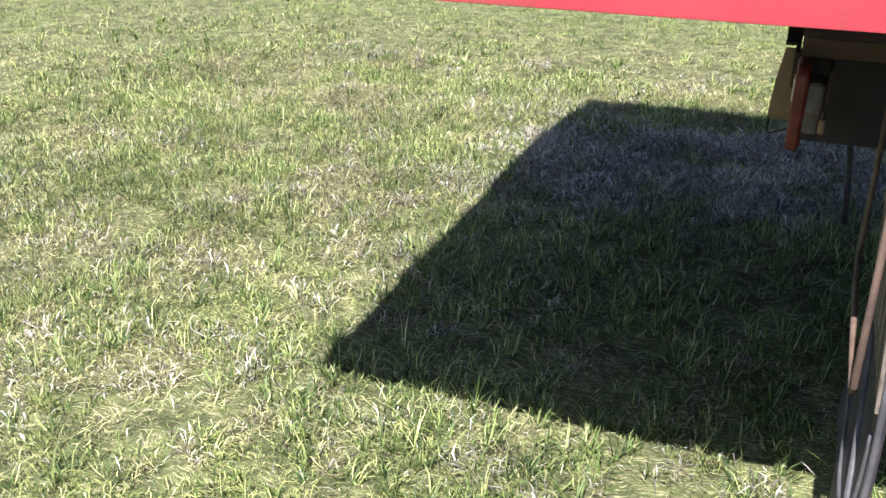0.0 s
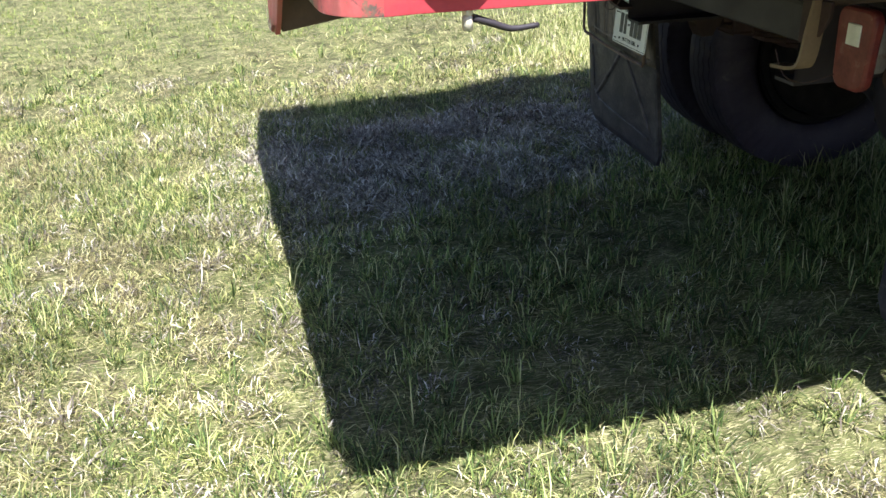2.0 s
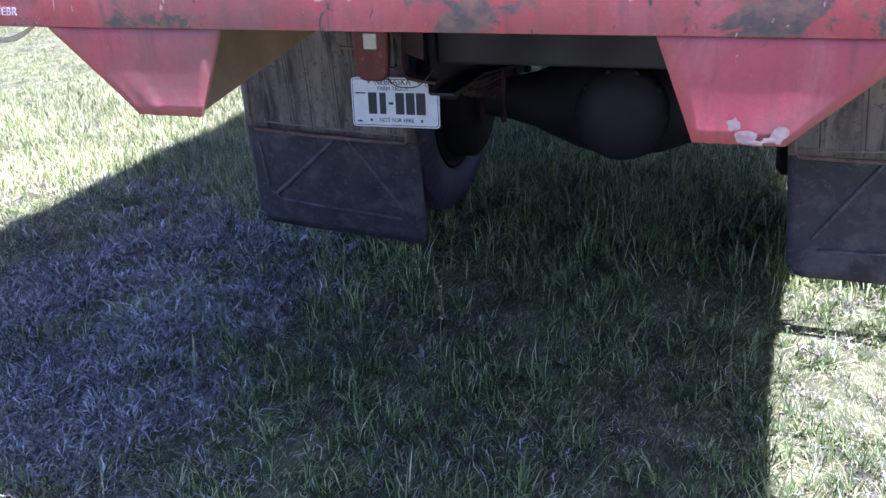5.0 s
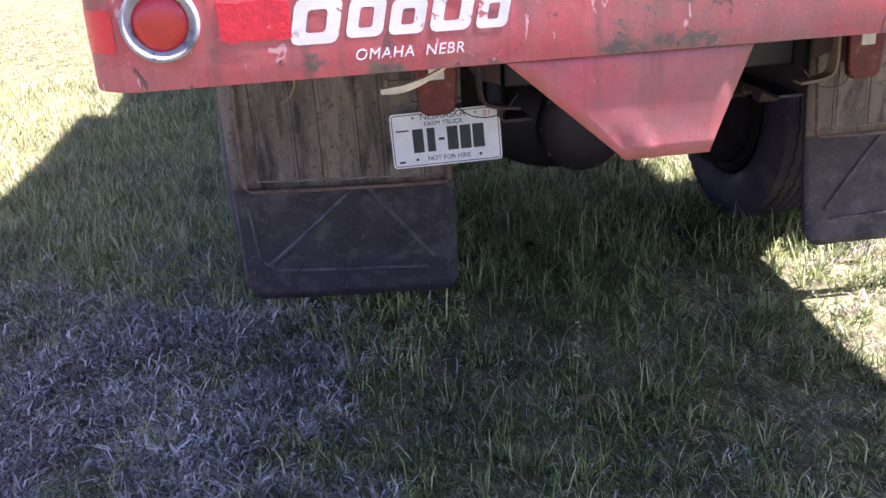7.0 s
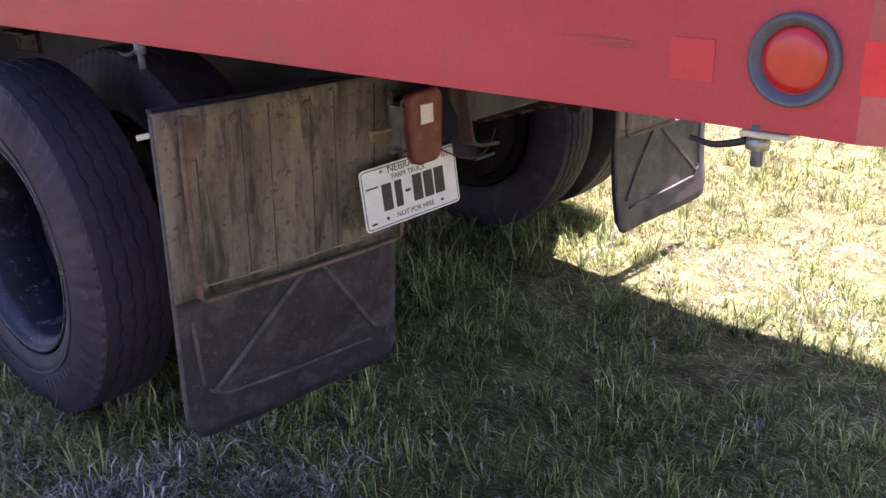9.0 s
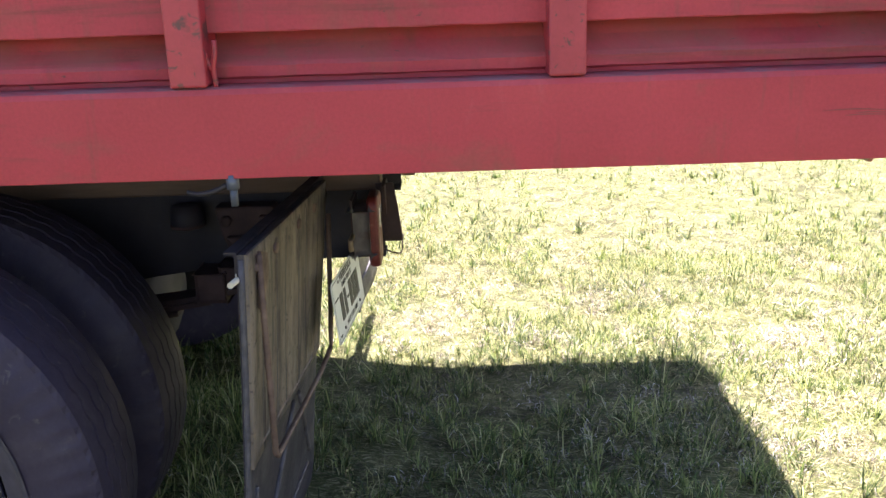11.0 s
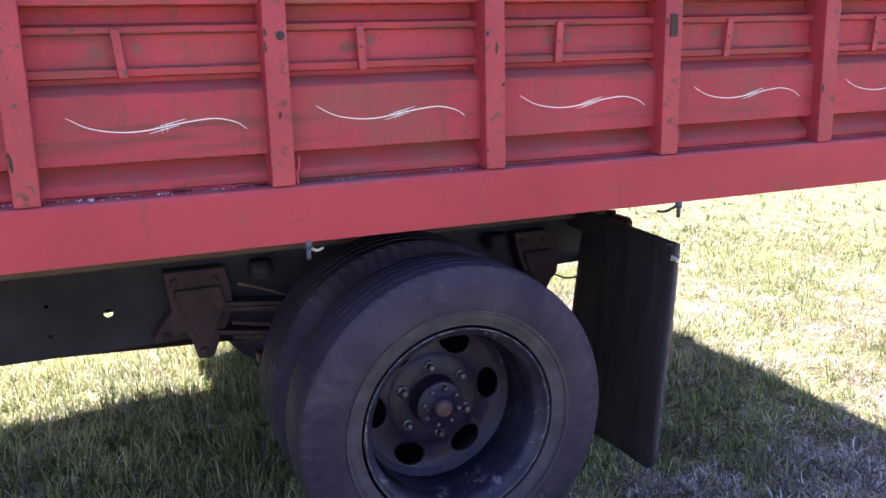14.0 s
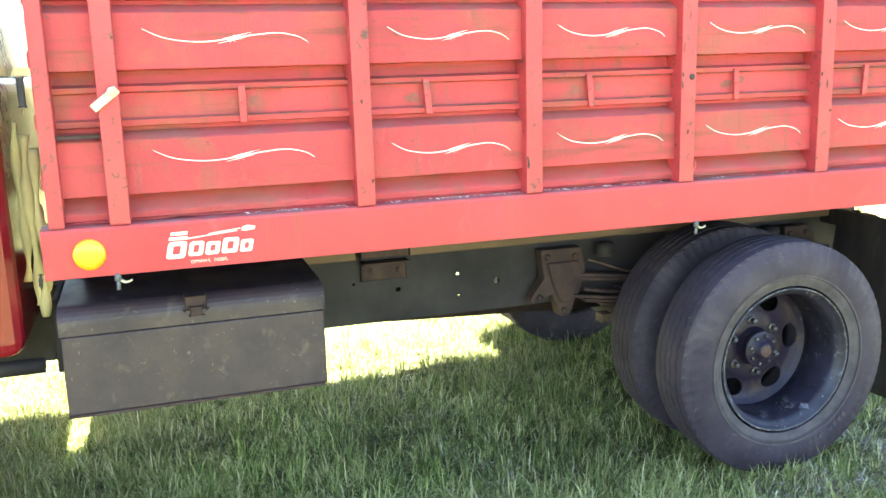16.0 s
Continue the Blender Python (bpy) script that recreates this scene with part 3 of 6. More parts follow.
def mat_patches(x, y):
    """Crusts of dead thatch, a hand or two across."""
    return smooth(0.45, 0.58, 0.36 * soft_noise(x, y, 0.24, 31) + 0.38 * soft_noise(x, y, 0.085, 32) + 0.26 * soft_noise(x, y, 0.035, 33))


def axle_shade(x, y):
    """Imitates deep shade under the axle: less straw and low grass, taller tufts."""
    return smooth(1.1, 1.7, y) * smooth(4.6, 4.0, y) * smooth(1.15, 0.8, np.abs(x))


def rank(x, y):
    """Thick growth between the wheels, with hardly any straw in it."""
    low = 0.6 * smooth(-0.4, -0.9, x)
    return smooth(-1.25, -0.5, x) * smooth(1.15, 0.75, x) * smooth(-0.3 + low, 0.2 + low, y) * smooth(2.6, 1.8, y)


def tufts(rng, count, each, area, weight, spread):
    """Blades that spring from common roots and lean outward: x, y, turn and a height factor a tuft."""
    cx, cy = scatter(rng, count, *area, weight)
    k = rng.poisson(each, count) + 2
    tx, ty = np.repeat(cx, k), np.repeat(cy, k)
    size = np.repeat(rng.gamma(5, 0.2, count), k)
    n = len(tx)
    turn = rng.rand(n) * 2 * np.pi
    r = np.abs(rng.normal(size=n)) * spread * (0.5 + 0.5 * size)
    return tx + np.cos(turn) * r, ty + np.sin(turn) * r, turn + rng.normal(size=n) * 0.5, size


def build_grass():
    rng = np.random.RandomState(5)
    near = (-4.2, 4.2, -4.2, 6.6)
    dense = lambda x, y: 0.12 + 0.88 * nearness(x, y)
    wider = lambda x, y: 1.0 + 0.8 * (1 - nearness(x, y))
    # low growth everywhere, then single stronger tufts that stand out of it
    x, y, turn, size = tufts(rng, 33000, 11, near, lambda x, y: np.clip(0.03 + 0.80 * greenness(x, y), 0, 1) * dense(x, y) * (1 - 0.72 * rank(x, y)) * (1 - 0.55 * axle_shade(x, y)), 0.016)
    n, g = len(x), greenness(x, y)
    build_blades("grass", GRASS, x, y, (0.012 + 0.050 * rng.rand(n) ** 1.6) * (0.55 + 0.6 * g) * np.clip(size, 0.45, 1.9), (0.0017 + 0.0030 * rng.rand(n) ** 1.5) * wider(x, y),
                 0.15 + rng.rand(n) ** 0.9 * 1.25, 6, "short yellow-green spring grass in uneven tufts", turn=turn, kink=0.9)
    x, y, turn, size = tufts(rng, 9000, 13, near, lambda x, y: np.clip(smooth(0.45, 0.75, greenness(x, y)) * (0.55 + 0.45 * soft_noise(x, y, 0.12, 15)) + rank(x, y) * (0.06 + 0.75 * smooth(0.42, 0.66, 0.6 * soft_noise(x, y, 0.30, 17) + 0.4 * soft_noise(x, y, 0.09, 18))), 0, 1) * dense(x, y) * (1 - 0.35 * axle_shade(x, y)) + 0.4 * axle_shade(x, y), 0.013)
    n = len(x)
    build_blades("tufted_grass", TUFT, x, y, (0.026 + 0.066 * rng.rand(n) ** 1.5) * (0.85 + 0.10 * rank(x, y) + 0.45 * axle_shade(x, y)) * np.clip(size, 0.5, 1.7), (0.0024 + 0.0030 * rng.rand(n) ** 1.4) * wider(x, y),
                 0.08 + rng.rand(n) * 0.95, 16, "darker green tufts standing out of the short grass", turn=turn, kink=0.6, thin=False)
    x, y, turn, size = tufts(rng, 19000, 9, near, lambda x, y: np.clip(lushness(x, y), 0, 1) * (1 - 0.6 * axle_shade(x, y)), 0.016)
    n = len(x)
    build_blades("tall_grass", LUSH, x, y, (0.036 + 0.078 * rng.rand(n) ** 1.4) * np.clip(size, 0.6, 1.4), 0.0028 + 0.0038 * rng.rand(n), 0.10 + rng.rand(n) * 0.95, 7,
                 "tall lush green grass along the truck", turn=turn, thin=False)
    n = 345000
    x, y = scatter(rng, n, *near, lambda x, y: (0.10 + 0.90 * mat_patches(x, y)) * (0.35 + 0.65 * (1 - greenness(x, y))) * (1 - 0.35 * bareness(x, y)) * (1 - 0.55 * smooth(-0.6, 0.4, x)) * dense(x, y) * (1 - rank(x, y) * (0.30 + 0.62 * smooth(0.5, -0.1, x))) * (1 - 0.95 * axle_shade(x, y)) * (1 - 0.45 * smooth(1.5, 2.4, x)))
    build_blades("dead_grass", STRAW, x, y, 0.012 + 0.070 * rng.rand(n) ** 2.0, (0.0014 + 0.0034 * rng.rand(n) ** 2.0) * wider(x, y), 0.62 + 0.90 * rng.rand(n), 8,
                 "pale dead straw lying flat between the tufts", droop=0.4, base=0.007, kink=1.6)
    x, y, turn, size = tufts(rng, 6400, 24, (-3.4, 1.2, -2.0, 3.8), lambda x, y: (0.015 + 0.985 * bareness(x, y)) * (1 - 0.8 * rank(x, y)) * (0.03 + 0.97 * mat_patches(x, y) ** 2.2), 0.024)
    n = len(x)
    build_blades("dry_tuft_grass", BLEACHED, x, y, (0.014 + 0.060 * rng.rand(n) ** 1.4) * np.clip(size, 0.6, 1.6), 0.0023 + 0.0052 * rng.rand(n) ** 1.7, 0.40 + 1.0 * rng.rand(n), 14,
                 "bleached dead tufts matted in the thatch", droop=0.9, turn=turn, kink=1.7)
    n = 15000
    x, y = scatter(rng, n, -2.6, 1.5, -1.4, 3.0, lambda x, y: (0.10 + 0.90 * mat_patches(x, y) ** 2) * (1 - 0.9 * axle_shade(x, y)) * (0.15 + 0.85 * smooth(-0.7, 0.1, y)))
    build_blades("stray_stalk", BLEACHED, x, y, 0.020 + 0.055 * rng.rand(n) ** 1.6, 0.0014 + 0.0026 * rng.rand(n) ** 1.5, 0.35 + 1.1 * rng.rand(n), 18,
                 "stray bleached stalks caught in the grass", droop=1.0, base=0.012, kink=1.8)
    away = lambda x, y: np.where((x > near[0]) & (x < near[1]) & (y > near[2]) & (y < near[3]), 0.0, np.clip(1.15 - np.hypot(x, y - 1) / 18, 0.05, 1) ** 2)
    x, y, turn, size = tufts(rng, 32000, 6, (-15, 17, -17, 16), away, 0.045)
    n = len(x)
    build_blades("far_grass", FIELD, x, y, (0.020 + 0.048 * rng.rand(n)) * np.clip(size, 0.6, 1.5), 0.0040 + 0.0040 * rng.rand(n), 0.15 + rng.rand(n) * 1.15, 10,
                 "yellow-green grass of the field further off", turn=turn)
    n = 45000
    x, y = scatter(rng, n, -15, 17, -17, 16, away)
    build_blades("far_dead_grass", STRAW, x, y, 0.02 + 0.06 * rng.rand(n), 0.0028 + 0.003 * rng.rand(n), 0.9 + 0.65 * rng.rand(n), 12,
                 "pale dead straw of the field further off", droop=0.2, base=0.005, kink=1.3)


def weed(x, y, h, lean_x, lean_y, seed, label):
    """A dry stalk with small seed heads along its upper third."""
    rng = random.Random(seed)
    bm = bmesh.new()
    top = Vector((x + lean_x, y + lean_y, h))
    stem = curve([(x, y, 0), (x + lean_x * 0.25, y + lean_y * 0.3, h * 0.45), top], 6)
    add_tube(bm, stem, 0.0016, 5, 0.5)
    e = part("dry_weed", bm, STRAW)
    tagged(e, label, "weed")
    hb = bmesh.new()
    for k in range(16):
        t = 0.68 + 0.32 * k / 15
        p = stem[min(len(stem) - 1, int(t * (len(stem) - 1)))]
        q = p + Vector((rng.uniform(-1, 1), rng.uniform(-1, 1), rng.uniform(0.1, 1))).normalized() * rng.uniform(0.006, 0.014)
        s = bmesh.new()
        bmesh.ops.create_icosphere(s, subdivisions=1, radius=rng.uniform(0.0022, 0.0042))
        join(hb, s, Matrix.Translation(q))
    tagged(part("seed_head", hb, STRAW, e, "pale dry seed head"), kind="stuff")
    return e


# ---- truck ----
HALF = 1.20
RAIL_LOW, RAIL_TOP = 1.148, 1.298
FRONT = 4.76
POSTS = (0.22, 0.823, 1.432, 2.008, 2.603, 3.199, 3.787, 4.537)


def truck_base():
    e = new("grain_truck")
    e.location = (0, 2.4, 0)
    return tagged(e, "old red farm grain truck with dual rear wheels standing on grass", "truck")


def ring_round(name_lens, y_or_x, z, face, side, truck, ring_mat, lens_mat, fluted):
    """A round marker lamp: body, ring and domed lens. face: 'rear' or 'side'."""
    axis, sign = ("y", -1) if face == "rear" else ("x", side)
    c = (y_or_x, 0.002, z) if face == "rear" else (side * (HALF - 0.002), y_or_x, z)
    bm = bmesh.new()
    if fluted:
        add_lathe(bm, [(0, 0.049), (0.010, 0.0485), (0.017, 0.0465), (0.018, 0.0440), (0.013, 0.0412), (0.006, 0.0400)], c, 40, axis, sign)
    else:
        add_lathe(bm, [(-0.001, 0.0465), (0.005, 0.0468), (0.010, 0.0455), (0.012, 0.0425), (0.0105, 0.0405), (0.0095, 0.0395), (0.0045, 0.0345), (0.0025, 0.0335)], c, 48, axis, sign)
    lamp = part("marker_lamp", bm, ring_mat, truck, "round marker lamp with a weathered ring")
    bm = bmesh.new()
    if fluted:
        rings = add_lathe(bm, [(0.006, 0.0398), (0.012, 0.0385), (0.018, 0.029), (0.023, 0.013), (0.024, 0.006), (0.021, 0.0055), (0.021, 0.0002)], c, 84, axis, sign)
        for k, ring in enumerate(rings):
            if k % 3 == 0:
                for v in ring[1:4]:
                    v.co[1 if axis == "y" else 0] -= sign * 0.003
    else:
        add_lathe(bm, [(0.002, 0.0334), (0.0045, 0.0315), (0.0062, 0.022), (0.0070, 0.010), (0.0072, 0.0002)], c, 40, axis, sign)
    part("lens", bm, lens_mat, lamp, name_lens)
    return lamp


def tape(name, corners_axis, a0, a1, z0, z1, side, truck, torn, seed=0):
    """A strip of reflective tape, flat on the rear face or on a side rail."""
    rng = random.Random(seed)
    n = 14
    outline = []
    for k in range(n + 1):
        outline.append((a0 + (a1 - a0) * k / n, z0 + (rng.uniform(0, 0.004) if torn else 0)))
    for k in range(n, -1, -1):
        outline.append((a0 + (a1 - a0) * k / n, z1 - (rng.uniform(0, 0.004) if torn else 0)))
    bm = bmesh.new()
    if corners_axis == "rear":
        add_prism(bm, outline, "y", -0.0015, 0.0015)
    else:
        add_prism(bm, outline, "x", side * (HALF - 0.002), side * (HALF + 0.0015))
    return part("reflective_tape", bm, TAPE_TORN if torn else (TAPE_DULL if corners_axis == "side" else TAPE), truck, name)


def rounded_sill():
    """The outer skin of the bed: a folded band round the rear with rounded corners, running along both sides."""
    r, n = 0.070, 22
    path = [(-HALF, FRONT), (-HALF, 2.4), (-HALF, 0.105), (-HALF - 0.004, r)]
    path += [(-HALF - 0.004 + r - r * math.cos(math.pi / 2 * k / n), r - r * math.sin(math.pi / 2 * k / n)) for k in range(1, n + 1)]
    back = [(-x, y) for x, y in path[::-1]]
    step = 24
    x_a, x_b = path[-1][0], back[0][0]
    mid = [(x_a + (x_b - x_a) * k / step, 0.0) for k in range(1, step)]
    return path, mid, back


def band(bm, pts, seed):
    """The folded cross-section (outer web, rolled edges, flanges) carried along points; slightly dented."""
    rng = random.Random(seed)
    rows = []
    pv = [Vector((x, y)) for x, y in pts]
    for i, p in enumerate(pv):
        d = (pv[min(i + 1, len(pv) - 1)] - pv[max(i - 1, 0)]).normalized()
        inward = Vector((-d.y, d.x))
        prof = [(0.10, RAIL_TOP), (0.012, RAIL_TOP), (0.003, RAIL_TOP - 0.003), (0.0, RAIL_TOP - 0.012), (0.0, 1.24), (0.0, 1.195), (0.0, RAIL_LOW + 0.004),
                (0.0004, RAIL_LOW + 0.0008), (0.002, RAIL_LOW), (0.03, RAIL_LOW), (0.03, RAIL_LOW + 0.005), (0.010, RAIL_LOW + 0.006), (0.008, RAIL_LOW + 0.02),
                (0.008, RAIL_TOP - 0.02), (0.10, RAIL_TOP - 0.008)]
        row = []
        for k, (off, z) in enumerate(prof):
            jig = rng.uniform(-0.0012, 0.0012) if k in (4, 5) and abs(d.x * d.y) < 0.01 else 0
            q = p + inward * (off + jig)
            row.append(bm.verts.new((q.x, q.y, z)))
        rows.append(row)
    for a, b in zip(rows, rows[1:]):
        for k in range(len(a)):
            j = (k + 1) % len(a)
            f = bm.faces.new((a[k], b[k], b[j], a[j]))
            f.smooth = True
    bm.faces.new(rows[0])
    bm.faces.new(rows[-1][::-1])


def build_bed(truck):
    path, mid, back = rounded_sill()
    half = 1
    for name, pts, mat, lab in (("side_rail", path[:4 + half], RED_RAIL, "long faded red steel side rail"),
                                ("rear_sill", path[3 + half:] + mid + back[:-3 - half], RED_REAR, "weathered red rear sill with dark scraped patches"),
                                ("side_rail", back[-4 - half:], RED_RAIL, "long faded red steel side rail")):
        bm = bmesh.new()
        band(bm, pts, 3)
        part(name, bm, mat, truck, lab, crease=12)
    # floor of the bed, cross members, long sills and the wood on the chassis
    bm = bmesh.new()
    add_box(bm, -HALF + 0.09, HALF - 0.09, 0.09, FRONT, 1.255, 1.285)
    part("bed_floor", bm, RUST, truck)
    for k in range(9):
        y = 0.30 + k * 0.545
        bm = bmesh.new()
        add_box(bm, -HALF + 0.02, HALF - 0.02, y, y + 0.045, 1.156, 1.252, 0.004)
        part("cross_member", bm, RUST, truck)
    for s in (-1, 1):
        bm = bmesh.new()
        add_prism(bm, [(0.013, 1.008), (0.60, 1.098), (0.62, 1.155), (0.013, 1.155)], "x", s * 0.400, s * 0.528, 0.003)
        part("sill_gusset", bm, TAN_SILL if s < 0 else BROWN_SILL, truck, "tapered tan gusset behind the end plate" if s < 0 else "tapered rusty gusset behind the end plate")
        bm = bmesh.new()
        add_prism(bm, [(0.62, 1.100), (1.19, 1.100), (1.19, 1.012), (FRONT - 0.05, 1.012), (FRONT - 0.05, 1.155), (0.62, 1.155)], "x", s * 0.40, s * 0.525, 0.004)
        part("long_sill", bm, RUST, truck, "dark rusty steel sill under the bed")
        for y0, y1, mat, lab in ((1.19, 3.449, WOOD, "brown wooden spacer on the chassis"), (3.455, 3.655, RUST, "rusty red-brown spacer block"), (3.680, FRONT - 0.1, WOOD, "short brown wooden spacer")):
            bm = bmesh.new()
            add_box(bm, s * 0.415, s * 0.50, y0, y1, 0.9695 if y0 < 3.4 or y0 > 3.6 else 0.9705, 1.009, 0.003)
            part("wood_spacer", bm, mat, truck, lab)
        # tapered end plates that hang below the rear sill
        bm = bmesh.new()
        top = [(s * 0.340, 1.152), (s * 0.690, 1.152)]
        low = [(s * 0.520, 1.004), (s * 0.398, 1.006)]
        pb = bmesh.new()
        grid = []
        for i in range(9):
            v = i / 8
            a0, a1 = top[0][0] + (low[1][0] - top[0][0]) * v, top[1][0] + (low[0][0] - top[1][0]) * v
            z = 1.153 + (1.003 - 1.153) * v
            grid.append([(a0 + (a1 - a0) * j / 10, z, v, j / 10) for j in range(11)])
        layers = []
        for depth in (0.0, 0.008):
            rows = []
            for row in grid:
                r2 = []
                for x, z, v, u in row:
                    kick = -0.010 * max(0.0, v - 0.8) - 0.006 * math.exp(-((u - 0.68) / 0.05) ** 2) * smooth(0.5, 1.0, v)
                    r2.append(pb.verts.new((x, 0.004 + depth + kick, z)))
                rows.append(r2)
            layers.append(rows)
        for rows in layers:
            for a, b in zip(rows, rows[1:]):
                for j in range(10):
                    f = pb.faces.new((a[j], a[j + 1], b[j + 1], b[j]))
                    f.smooth = True
        f0, f1 = layers
        rim0 = f0[0] + [r[-1] for r in f0[1:]] + f0[-1][-2::-1] + [r[0] for r in f0[-2:0:-1]]
        rim1 = f1[0] + [r[-1] for r in f1[1:]] + f1[-1][-2::-1] + [r[0] for r in f1[-2:0:-1]]
        for k in range(len(rim0)):
            j = (k + 1) % len(rim0)
            pb.faces.new((rim0[k], rim0[j], rim1[j], rim1[k]))
        join(bm, pb)
        part("end_plate", bm, RED_GUSSET, truck, "tapered red end plate with a bent lower lip")
        if s > 0:
            rng = random.Random(9)
            for wx, wz, ww, wh in ((0.452, 1.032, 0.012, 0.012), (0.470, 1.016, 0.018, 0.014), (0.512, 1.022, 0.014, 0.016), (0.500, 1.012, 0.014, 0.006), (0.478, 1.008, 0.024, 0.004)):
                bm = blot(wx, wz, ww, wh, 0.0, 1, rng)
                bm.transform(Matrix(((0, 1, 0, 0), (-1, 0, 0, -0.0040), (0, 0, 1, 0), (0, 0, 0, 1))))
                part("worn_patch", bm, PALE_WEAR, truck, "pale bare metal where the lip is worn")
        bm = bmesh.new()
        add_prism(bm, [(s * 0.336, 1.1475), (s * 0.694, 1.1475), (s * 0.694, 1.1495), (s * 0.336, 1.1495)], "y", 0.0008, 0.008)
        part("weld_seam", bm, BARE_EDGE, truck, "scraped brown weld seam")


LOW_Z, PITCH = 1.382, 0.366


def side_profile():
    """Height and depth of the pressed side sheet, from the rail up: (z, inset)."""
    out = [(RAIL_TOP + 0.0008, 0.056), (1.306, 0.056), (1.310, 0.046), (1.327, 0.045), (1.334, 0.050), (1.360, 0.076), (1.380, 0.092)]
    for k in range(3):
        b = LOW_Z + k * PITCH
        out += [(b, 0.036), (b + 0.002, 0.034), (b + 0.160, 0.034), (b + 0.164, 0.037), (b + 0.188, 0.082)]
        out += [(b + 0.199, 0.083), (b + 0.203, 0.054), (b + 0.220, 0.052), (b + 0.226, 0.068), (b + 0.298, 0.068), (b + 0.303, 0.053), (b + 0.318, 0.050),
                (b + 0.326, 0.090), (b + PITCH - 0.003, 0.094)]
    return [p for p in out if p[0] < 2.42] + [(2.43, 0.03), (2.47, 0.03)]


def clip_shift(y0):
    """How far the clip of a bay sits in front of the bay's middle."""
    return -0.010 if y0 > 3.7 else 0.064


def build_side(truck, s):
    prof = side_profile()
    edges = [0.03] + list(POSTS) + [4.715]
    x = lambda inset: s * (HALF - inset)
    for y0, y1 in zip(edges, edges[1:]):
        bm = bmesh.new()
        n = max(2, int((y1 - y0) / 0.04))
        rng = random.Random(int(y0 * 100))
        cols = []
        for k in range(n + 1):
            y = y0 + (y1 - y0) * k / n
            gap = rng.choice((0, 0, 0, 0, 0, 0, 0.002, 0.004)) if y0 > 2.3 else 0
            cols.append([bm.verts.new((x(i + rng.uniform(-0.0012, 0.0012)), y, z + (gap if q == 0 else rng.uniform(-0.0008, 0.0008)))) for q, (z, i) in enumerate(prof)])
        inner = [[bm.verts.new((x(0.108), c[0].co.y, c[0].co.z)), bm.verts.new((x(0.108), c[0].co.y, 2.47))] for c in cols]
        for a, b in zip(cols, cols[1:]):
            for k in range(len(prof) - 1):
                bm.faces.new((a[k], b[k], b[k + 1], a[k + 1]))
        for a, b in zip(inner, inner[1:]):
            bm.faces.new((a[0], a[1], b[1], b[0]))
        part("side_panel", bm, RED_SIDE, truck, "pressed faded red side panel with horizontal ribs")
    for i, y in enumerate(POSTS):
        bm = bmesh.new()
        lean = 0.004 * math.sin(i * 2.3)
        pb = bmesh.new()
        w = 0.030
        add_prism(pb, [(y - w, RAIL_TOP + 0.001), (y + w, RAIL_TOP + 0.001), (y + w + lean, 2.46), (y - w + lean, 2.46)], "x", x(0.105), x(-0.004), 0.004)
        join(bm, pb)
        post = part("side_post", bm, RED_POST, truck, "folded red steel side post")
        if i in (0, 2, 4):
            bm = bmesh.new()
            yy = y - 0.040
            add_tube(bm, curve([(x(0.02), yy, RAIL_TOP + 0.0), (x(0.018), yy + 0.002, 1.325), (x(0.014), yy - 0.003, 1.348), (x(0.014), yy - 0.004, 1.372)], 5), 0.0045, 8)
            add_tube(bm, curve([(x(0.018), yy + 0.004, 1.325), (x(0.016), yy + 0.010, 1.340), (x(0.014), yy + 0.012, 1.352)], 4), 0.004, 8)
            part("latch_rod", bm, RED_POST, post, "bent latch rod with worn red paint")
        if i in (4,):
            bm = bmesh.new()
            add_knob(bm, (x(-0.003), y - 0.012, 1.672), 0.011, 0.004, "x", s, 16)
            part("bolt", bm, FRAME_BLACK, post)
        if i == 2:
            bm = bmesh.new()
            add_prism(bm, [(y - 0.013, 1.645), (y + 0.013, 1.645), (y + 0.013, 1.71), (y - 0.013, 1.71)], "x", x(-0.003), x(-0.008), 0.002)
            add_knob(bm, (x(-0.008), y, 1.70), 0.006, 0.004, "x", s, 10)
            part("hinge_leaf", bm, RUST, post)
    # end post at the front corner
    bm = bmesh.new()
    add_prism(bm, [(4.690, RAIL_TOP + 0.001), (4.735, RAIL_TOP + 0.001), (4.735, 2.46), (4.690, 2.46)], "x", x(0.07), x(0.0), 0.004)
    part("corner_post", bm, RED_POST, truck, "red steel corner post")
    # rear edge strip, painted white
    bm = bmesh.new()
    add_prism(bm, [(0.006, RAIL_TOP + 0.002), (0.030, RAIL_TOP + 0.002), (0.030, 2.46), (0.006, 2.46)], "x", x(0.075), x(0.02), 0.003)
    part("edge_strip", bm, POST_WHITE, truck, "chipped white edge strip at the rear of the box")
    # clips and painted scrolls, one a bay
    edges = list(POSTS)
    for y0, y1 in zip(edges, edges[1:]):
        c = (y0 + y1) / 2 + clip_shift(y0)
        for lev in range(2):
            zc = LOW_Z + 0.255 + lev * PITCH
            bm = bmesh.new()
            k = 0.006 * math.sin(c * 9.1 + lev * 2)
            add_prism(bm, [(c - 0.011 - k, zc - 0.057), (c + 0.011 - k, zc - 0.056), (c + 0.011 + k, zc + 0.057), (c - 0.011 + k, zc + 0.057)], "x", x(0.054), x(0.042), 0.003)
            add_knob(bm, (x(0.042), c, zc + 0.005), 0.005, 0.004, "x", s, 10)
            part("clip", bm, RED_POST, truck, "short red steel clip with one rivet")
        c = (y0 + y1) / 2 + (0.022 if y0 > 3.6 else -0.012)
        half = min(0.208, (y1 - y0) / 2 - 0.075) if y0 < 3.6 else 0.243
